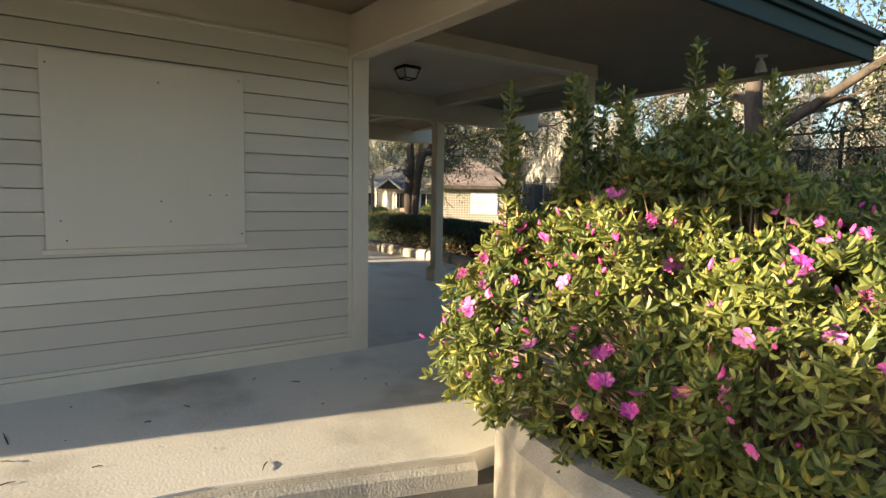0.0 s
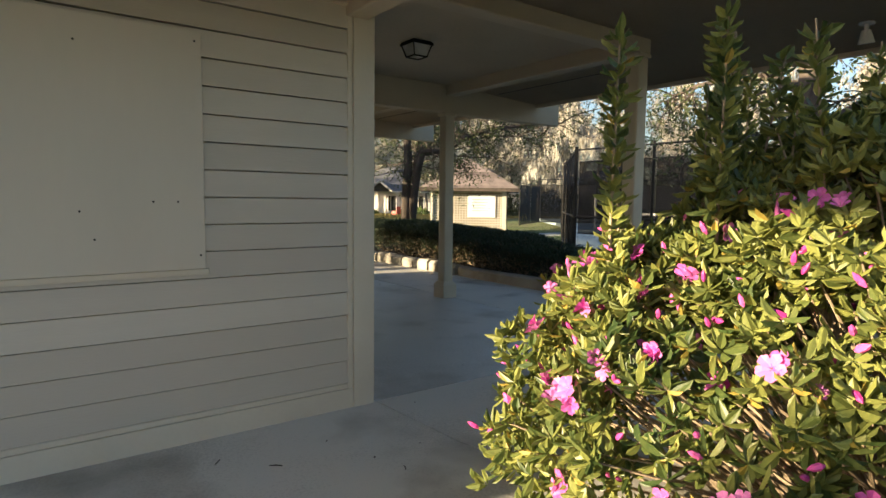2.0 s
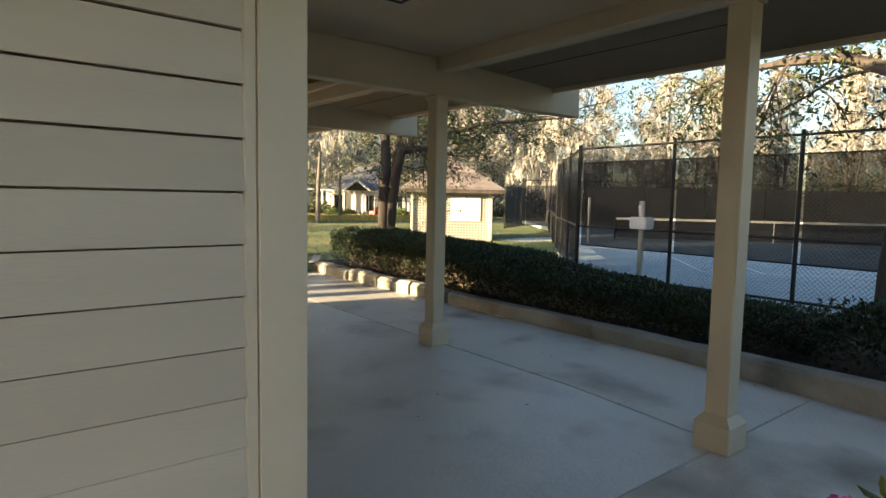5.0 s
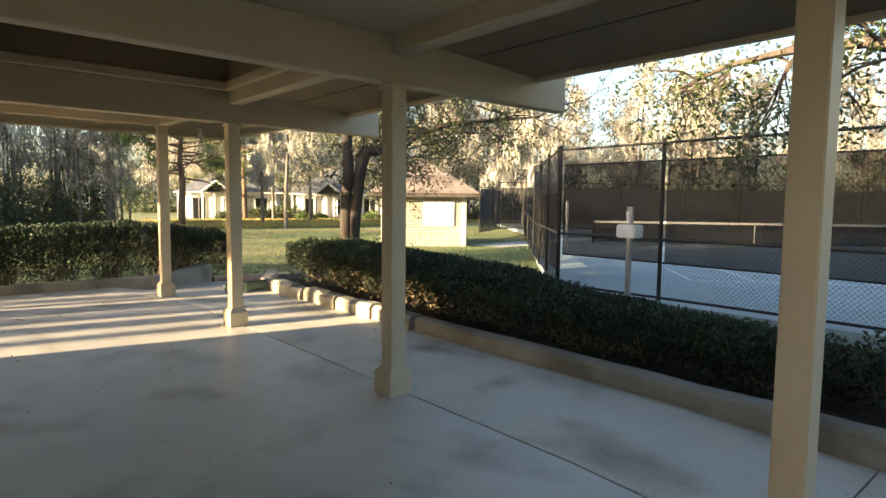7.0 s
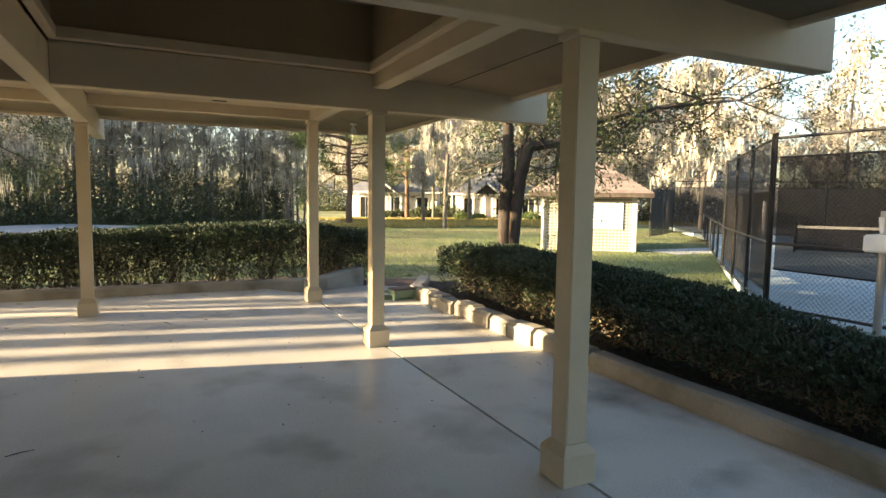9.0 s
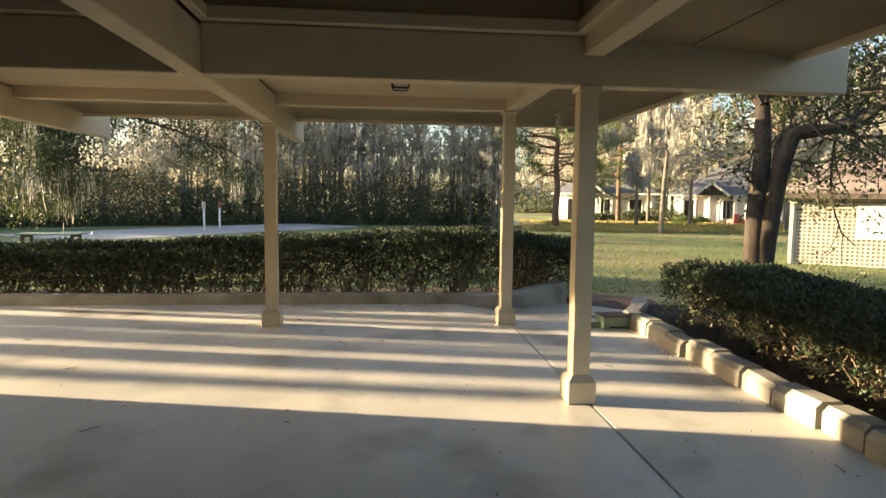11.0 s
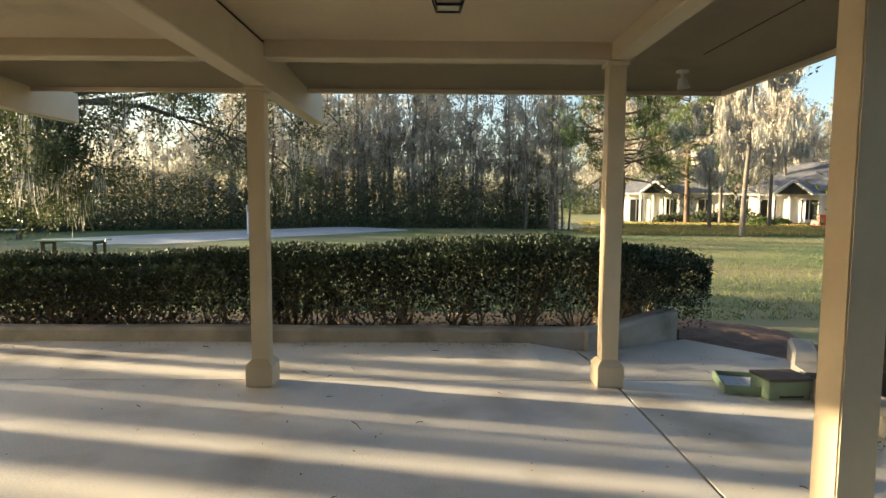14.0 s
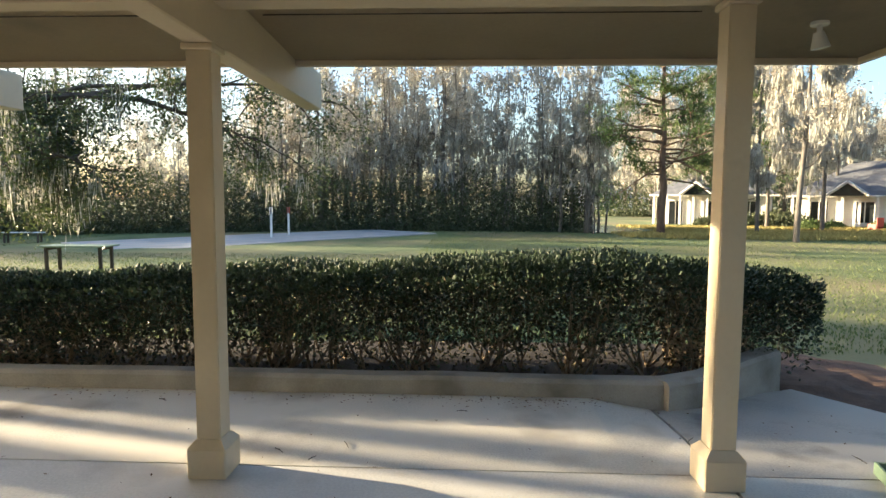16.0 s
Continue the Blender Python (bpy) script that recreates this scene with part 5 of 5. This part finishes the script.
slat_h.to_mesh(mh), slat_v.to_mesh(mv)
for me in (mh, mv):
    me.materials.append(KIOSK_WOOD)
for turn in (0, -90):
    r = Matrix.Rotation(radians(turn), 4, "Z")
    for i in range(18):
        s_ = new("slat", mh)
        s_.parent = kiosk
        s_.matrix_basis = r @ Matrix.Translation((0, -HW - 0.03, 0.08 + i * 0.118))
    for i in range(27):
        s_ = new("slat", mv)
        s_.parent = kiosk
        s_.matrix_basis = r @ Matrix.Translation((-HW + 0.14 + i * 0.1295, -HW - 0.008, 0))
notice = thing("notice_board", "white notice sheet on the kiosk wall", "sign", at=kiosk.matrix_basis @ Vector((0.62, -HW - 0.06, 1.42)), rz=234 + 90)
part("sheet", boxes((-0.66, 0.66, -0.02, 0.015, -0.52, 0.52), bevel=0.006), PAPER, notice)
for i in range(5):
    part("text_bar", boxes((-0.45, 0.45 - 0.12 * (i % 3), -0.023, -0.018, 0.30 - i * 0.13, 0.325 - i * 0.13)), METAL_GREY, notice)
path_k = part("path", mesh_of("path", *grid_sheet([20.2 + i for i in range(9)], [21.6 + i * 0.5 for i in range(5)], lambda x, y: -0.36)), SHUFFLE)
tagged(path_k, "grey paved path beside the kiosk", "path", kind="structure")

# ---- shuffleboard, poles, tables ----
sb = thing("shuffleboard_court", "long grey painted shuffleboard slab on the lawn", "court", kind="structure")
sa, sb_, sc, sd = Vector((-9.3, 33.3)), Vector((1.9, 47.6)), Vector((-2.8, 51.6)), Vector((-14.8, 37.6))
part("slab", prism([tuple(sa), tuple(sb_), tuple(sc), tuple(sd)], -0.62, -0.42), SHUFFLE, sb)
for k in range(1, 5):
    p0, p1 = sa.lerp(sd, k / 5), sb_.lerp(sc, k / 5)
    q = (p1 - p0).normalized().orthogonal() * 0.16
    part("lane_gutter", mesh_of("lane_gutter", [(*(p0 - q), -0.415), (*(p1 - q), -0.415), (*(p1 + q), -0.415), (*(p0 + q), -0.415)], [(0, 1, 2, 3)]), COURT, sb)
for x, y, red in ((-6.6, 42.3, False), (-6.25, 44.2, True)):
    g = thing("score_pole", "white score pole with red top on the shuffleboard lawn" if red else "plain white score pole on the shuffleboard lawn", "post", at=(x, y, -0.45), group="score poles")
    part("pole", boxes((-0.05, 0.05, -0.05, 0.05, 0, 1.6), bevel=0.01), WHITE_PAINT, g)
    part("cap", boxes((-0.08, 0.08, -0.05, 0.05, 1.25, 1.62), bevel=0.01), RED_PAINT if red else WHITE_PAINT, g)


def picnic(x, y, rz, w=1.75, d=0.78, h=0.72, label="pale green picnic table on the lawn", mat=None, cat="table"):
    t = thing("picnic_table" if cat == "table" else "bench", label, cat, at=(x, y, ground_z(x, y)), rz=rz)
    for i in range(5):
        y0 = -d / 2 + d * i / 5
        part("top_plank", boxes((-w / 2, w / 2, y0 + 0.006, y0 + d / 5 - 0.006, h - 0.04, h), bevel=0.006), mat or GREEN_PAINT, t)
    for sx in (-1, 1):
        for sy in (-1, 1):
            part("leg", boxes((sx * w * 0.40 - 0.035, sx * w * 0.40 + 0.035, sy * d * 0.36 - 0.035, sy * d * 0.36 + 0.035, -0.03, h - 0.04)), BARK, t)
        part("cross_bar", boxes((sx * w * 0.40 - 0.03, sx * w * 0.40 + 0.03, -d * 0.4, d * 0.4, h - 0.12, h - 0.045)), BARK, t)
    return t


picnic(-6.6, 26.8, 4)
picnic(-16.9, 38.0, 10, 1.8, 0.4, 0.5, "grey wooden bench at the wood's edge", WHITE_PAINT, "bench")


# ---- houses and pond ----
def house(x, y, rz, w, d, h, rh, porch=True, chimney=False, label="white house with a grey shingle roof across the lawn"):
    o = thing("house", label, "house", at=(x, y, ground_z(x, y)), rz=rz, group="houses across the lawn")
    part("wall", boxes((-w / 2, w / 2, -d / 2, d / 2, -0.3, h)), WHITE_PAINT, o)
    bm = bmesh.new()
    ov = 0.7
    lo = [bm.verts.new(c) for c in ((-w / 2 - ov, -d / 2 - ov, h - 0.1), (w / 2 + ov, -d / 2 - ov, h - 0.1), (w / 2 + ov, d / 2 + ov, h - 0.1), (-w / 2 - ov, d / 2 + ov, h - 0.1))]
    hi = [bm.verts.new(c) for c in ((-w / 2 + d * 0.45, 0, h + rh), (w / 2 - d * 0.45, 0, h + rh))]
    for q in ((lo[0], lo[1], hi[1], hi[0]), (lo[1], lo[2], hi[1]), (lo[2], lo[3], hi[0], hi[1]), (lo[3], lo[0], hi[0]), (lo[3], lo[2], lo[1], lo[0])):
        bm.faces.new(q)
    roof_ = part("roof", bm, ROOF_GREY, o)
    part("gutter", boxes((-w / 2 - ov - 0.05, w / 2 + ov + 0.05, -d / 2 - ov - 0.06, -d / 2 - ov, h - 0.22, h - 0.06), (-w / 2 - ov - 0.06, -w / 2 - ov, -d / 2 - ov, d / 2 + ov, h - 0.22, h - 0.06)), WHITE_PAINT, roof_)
    if chimney:
        part("chimney", boxes((w * 0.15, w * 0.15 + 0.9, -0.4, 0.5, h + rh * 0.4, h + rh + 1.6)), WHITE_PAINT, roof_)
    # front gable
    gx, gw = -w * 0.12, w * 0.30
    bm = bmesh.new()
    a = [bm.verts.new(c) for c in ((gx - gw / 2, -d / 2 - ov - 1.0, h - 0.1), (gx + gw / 2, -d / 2 - ov - 1.0, h - 0.1), (gx, -d / 2 - ov - 1.0, h + gw * 0.36), (gx, 0, h + gw * 0.36), (gx - gw / 2, -d / 4, h - 0.1), (gx + gw / 2, -d / 4, h - 0.1))]
    bm.faces.new((a[0], a[2], a[3], a[4]))
    bm.faces.new((a[2], a[1], a[5], a[3]))
    part("gable_roof", bm, ROOF_GREY, o)
    g_ = part("gable_face", mesh_of("gable_face", [(gx - gw / 2 + 0.2, -d / 2 - ov - 0.8, h - 0.1), (gx + gw / 2 - 0.2, -d / 2 - ov - 0.8, h - 0.1), (gx, -d / 2 - ov - 0.8, h + gw * 0.33)], [(0, 1, 2)]), WINDOW_DARK, o)
    for s in (-1, 1):
        part("gable_trim", rod((gx + s * gw / 2, -d / 2 - ov - 1.05, h - 0.1), (gx, -d / 2 - ov - 1.05, h + gw * 0.36), 0.13, 5), WHITE_PAINT, g_)
    n = int(w / 2.6)
    for i in range(n):
        cx = -w / 2 + w * (i + 0.5) / n
        wd = part("window", boxes((cx - 0.6, cx + 0.6, -d / 2 - 0.03, -d / 2 + 0.05, 0.5 if i % 3 else 0.0, 2.2)), WINDOW_DARK, o, "dark window")
        part("frame", boxes((cx - 0.68, cx - 0.6, -d / 2 - 0.06, -d / 2, 0.0, 2.28), (cx + 0.6, cx + 0.68, -d / 2 - 0.06, -d / 2, 0.0, 2.28), (cx - 0.04, cx + 0.04, -d / 2 - 0.06, -d / 2, 0.0, 2.28), (cx - 0.68, cx + 0.68, -d / 2 - 0.065, -d / 2, 2.2, 2.3)), WHITE_PAINT, wd)
    if porch:
        for i in range(6):
            cx = -w / 2 - 0.3 + w * 0.62 * i / 5
            part("porch_column", boxes((cx - 0.1, cx + 0.1, -d / 2 - ov - 0.1, -d / 2 - ov + 0.1, -0.2, h - 0.1)), WHITE_PAINT, o)
    return o


house(28.5, 71, -28, 9.5, 8, 2.9, 3.0, chimney=True)
house(38.5, 64, -36, 9.5, 8, 2.8, 2.9)
house(48, 60, -42, 11, 8, 2.8, 3.0)
house(61.0, 53, -52, 14, 9, 2.8, 3.0, chimney=True)
house(38.0, 158, -14, 18, 9, 2.8, 3.2, label="distant white house beyond the pond")


def lumpy_shrubs(label, centre, n, spread, r, seed, mat=SCRUB):
    rng = np.random.default_rng(seed)
    for k in range(n):
        x, y = centre[0] + rng.normal() * spread[0], centre[1] + rng.normal() * spread[1]
        s = r * rng.uniform(0.6, 1.2)
        d = rng.normal(size=(700, 3))
        d /= np.linalg.norm(d, axis=1)[:, None]
        d[:, 2] = np.abs(d[:, 2])
        p = d * [s, s, s * 0.8] * rng.uniform(0.7, 1.05, (700, 1))
        v, f = leaf_cloud(rng, p, 0.26, 0.12)
        o = thing("shrub", label, "shrub", at=(x, y, ground_z(x, y)), group="shrubs by the houses")
        part("foliage", mesh_of("shrub_foliage", v, f), mat, o)


lumpy_shrubs("rounded dark green garden shrub before a house", (29, 64), 9, (3.5, 1.2), 1.5, 81)
lumpy_shrubs("rounded yellow-green garden shrub before a house", (38, 58), 7, (4, 1.2), 1.1, 82, PINE_NEEDLE)
lumpy_shrubs("rounded dark green garden shrub before a house", (50, 54), 6, (4, 2), 1.3, 83)
for i, (x, y) in enumerate(((34.5, 57.0), (35.5, 56.6), (39.5, 55.5))):
    c = thing("garden_chair", "red wooden garden chair on the lawn", "chair", at=(x, y, ground_z(x, y)), rz=200 + 25 * i, group="red garden chairs")
    part("seat", boxes((-0.35, 0.35, -0.3, 0.35, 0.32, 0.40), bevel=0.01), RED_PAINT, c)
    part("backrest", boxes((-0.35, 0.35, 0.32, 0.40, 0.35, 1.05), bevel=0.01), RED_PAINT, c)
    for sx in (-1, 1):
        part("leg", boxes((sx * 0.33 - 0.04, sx * 0.33 + 0.04, -0.3, 0.36, -0.05, 0.55), bevel=0.01), RED_PAINT, c)
WATER = surface("pond_water", (0.012, 0.016, 0.014), (0.02, 0.026, 0.022), 0.5, 0.04, 0.03, 8)
pond = part("pond", prism([(13.4 + 3.3 * math.cos(a * 0.39), 56.5 + 6 * math.sin(a * 0.39)) for a in range(16)], -0.9, -0.49), WATER)
tagged(pond, "small dark still pond at the lawn's edge", "water", kind="structure")

# ---- small things on the floor ----
tray = thing("utility_tray", "open pale green metal tray with pale grit inside", "tray", at=(6.4, 14.68, slab_z(6.4, 14.68)), rz=-14)
tray.scale = (0.82, 0.82, 0.82)
part("side", boxes((-0.29, 0.29, -0.27, -0.25, 0, 0.09), bevel=0.003), GREEN_PAINT, tray)
part("side", boxes((-0.29, 0.29, 0.25, 0.27, 0, 0.09), bevel=0.003), GREEN_PAINT, tray)
part("end", boxes((-0.29, -0.27, -0.25, 0.25, 0, 0.09), bevel=0.003), GREEN_PAINT, tray)
part("end", boxes((0.27, 0.29, -0.25, 0.25, 0, 0.09), bevel=0.003), GREEN_PAINT, tray)
part("grit", boxes((-0.265, 0.265, -0.245, 0.245, 0.002, 0.045), bevel=0.006), FOAM, tray, "pale blue-grey grit")
lid = thing("utility_box", "low green metal box with a dark rusty lid", "box", at=(6.55, 14.5, slab_z(6.55, 14.5)), rz=4)
part("body", boxes((-0.17, 0.17, -0.13, 0.13, 0, 0.15), bevel=0.008), GREEN_PAINT, lid)
part("lid", boxes((-0.18, 0.18, -0.14, 0.14, 0.151, 0.172), bevel=0.006), RUST, lid, "dark rusty lid")
part("slot", boxes((-0.09, 0.11, -0.134, -0.128, 0.02, 0.035)), DIRT, lid)


def litter():
    rng = np.random.default_rng(99)
    n = 820
    x, y = rng.uniform(-3, 6.7, n), rng.uniform(4.1, 16.15, n)
    inside = (x < 2.6) & (y > 5.6) & (y < 9.2)
    edge = rng.uniform(size=n) < 0.42
    y = np.where(edge & (x < 5.3), 16.18 - np.abs(rng.normal(size=n)) * 0.10, y)
    drift = np.arange(n) < 90
    x = np.where(drift, 6.66 - np.abs(rng.normal(size=n)) * 0.06, x)
    y = np.where(drift, 13.1 + rng.normal(size=n) * 0.4, y)
    damp = (np.arange(n) >= 90) & (np.arange(n) < 190)
    x = np.where(damp, 4.4 + rng.normal(size=n) * 0.5, x)
    y = np.where(damp, 16.12 - np.abs(rng.normal(size=n)) * 0.09, y)
    keep = ~inside & ((y > 9.5) | (rng.uniform(size=n) < 0.22))
    x, y = x[keep], y[keep]
    z = np.array([slab_z(a, b) for a, b in zip(x, y)]) + 0.006
    ax = rng.normal(size=(len(x), 3)) * [1, 1, 0.12]
    v, f = leaf_cloud(rng, np.stack([x, y, z], 1), 0.028, 0.013, ax, 0.3)
    v[:, 2] = np.maximum(v[:, 2], np.repeat(z, 4) - 0.002)
    tagged(part("leaf_litter", mesh_of("leaf_litter", v, f), DEAD_LEAF), "small dry brown leaves scattered on the concrete", "leaves", kind="stuff")
    lines = []
    for k in range(46):
        a, b = rng.uniform(-1, 6.6), rng.uniform(10.2, 16.0)
        if k % 4 == 0:
            a, b = rng.uniform(-0.5, 2.2), rng.uniform(4.0, 5.5)
        d = rng.normal(size=2) * 0.028
        zz = slab_z(a, b) + 0.006
        lines.append((np.array([[a, b, zz], [a + d[0], b + d[1], zz + 0.004], [a + d[0] * 1.9, b + d[1] * 2.2, zz]]), [0.003, 0.0035, 0.002]))
    v, f = tubes(lines, 5)
    tagged(part("twig_litter", mesh_of("twig_litter", v, f), DIRT), "short dark twigs on the concrete", "twigs", kind="stuff")
    chunks = []
    for k in range(60):
        a, b = rng.uniform(-0.6, 6.6), rng.uniform(4.1, 16.0)
        if a < 2.6 and 5.6 < b < 9.2:
            continue
        s = rng.uniform(0.004, 0.009)
        c = np.array([a, b, slab_z(a, b) + s * 0.5])
        oct_ = np.array([[1, 0, 0], [0, 1, 0], [-1, 0, 0], [0, -1, 0], [0, 0, 0.8], [0, 0, -0.6]]) * s * rng.uniform(0.7, 1.2, (6, 1)) + c
        chunks.append((oct_, np.array([[0, 1, 4], [1, 2, 4], [2, 3, 4], [3, 0, 4], [1, 0, 5], [2, 1, 5], [3, 2, 5], [0, 3, 5]])))
    tagged(part("grit_crumbs", mesh_of("grit_crumbs", *joined(chunks)), DIRT), "small dark crumbs of grit on the concrete", "grit", kind="stuff")


litter()


def grass():
    rng = np.random.default_rng(123)
    n = 110000
    r, a = 9 + 34 * rng.uniform(0, 1, n) ** 1.2, np.radians(rng.uniform(-44, 62, n))
    x, y = 4 + r * np.sin(a), 9 + r * np.cos(a)
    keep = (y > 18.4) | (x > 10.2)
    keep &= ~((x > 11.6) & (y < x * 0.9 + 1.0)) & ((y > 19.0) | (x > 9.9))
    keep &= ~((x < 2) & (y > 32.5) & (y < 52) & (x > -16))
    x, y = x[keep], y[keep]
    z = np.array([ground_z(p, q) for p, q in zip(x, y)])
    v, f = leaf_cloud(rng, np.stack([x, y, z], 1), 0.055, 0.024, np.tile([0, 0, 1.0], (len(x), 1)))
    tagged(part("grass", mesh_of("grass", v, f), GRASS_BLADE), "short green and tan winter grass blades", "grass", kind="stuff")


grass()
# strip of yellow blades imitating the sunlit band across the far lawn
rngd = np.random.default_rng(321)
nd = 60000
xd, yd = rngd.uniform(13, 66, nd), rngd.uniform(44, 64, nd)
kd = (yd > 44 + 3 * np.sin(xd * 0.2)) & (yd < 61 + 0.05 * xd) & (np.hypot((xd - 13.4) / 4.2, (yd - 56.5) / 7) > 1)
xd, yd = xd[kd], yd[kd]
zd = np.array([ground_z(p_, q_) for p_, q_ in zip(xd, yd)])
tagged(part("dry_grass", mesh_of("dry_grass", *leaf_cloud(rngd, np.stack([xd, yd, zd], 1), 0.22, 0.13, np.tile([0, 0, 1.0], (len(xd), 1)))), SUN_BAND_GRASS), "dry grass on the far lawn with sunlight put into its yellow", "grass", kind="stuff")
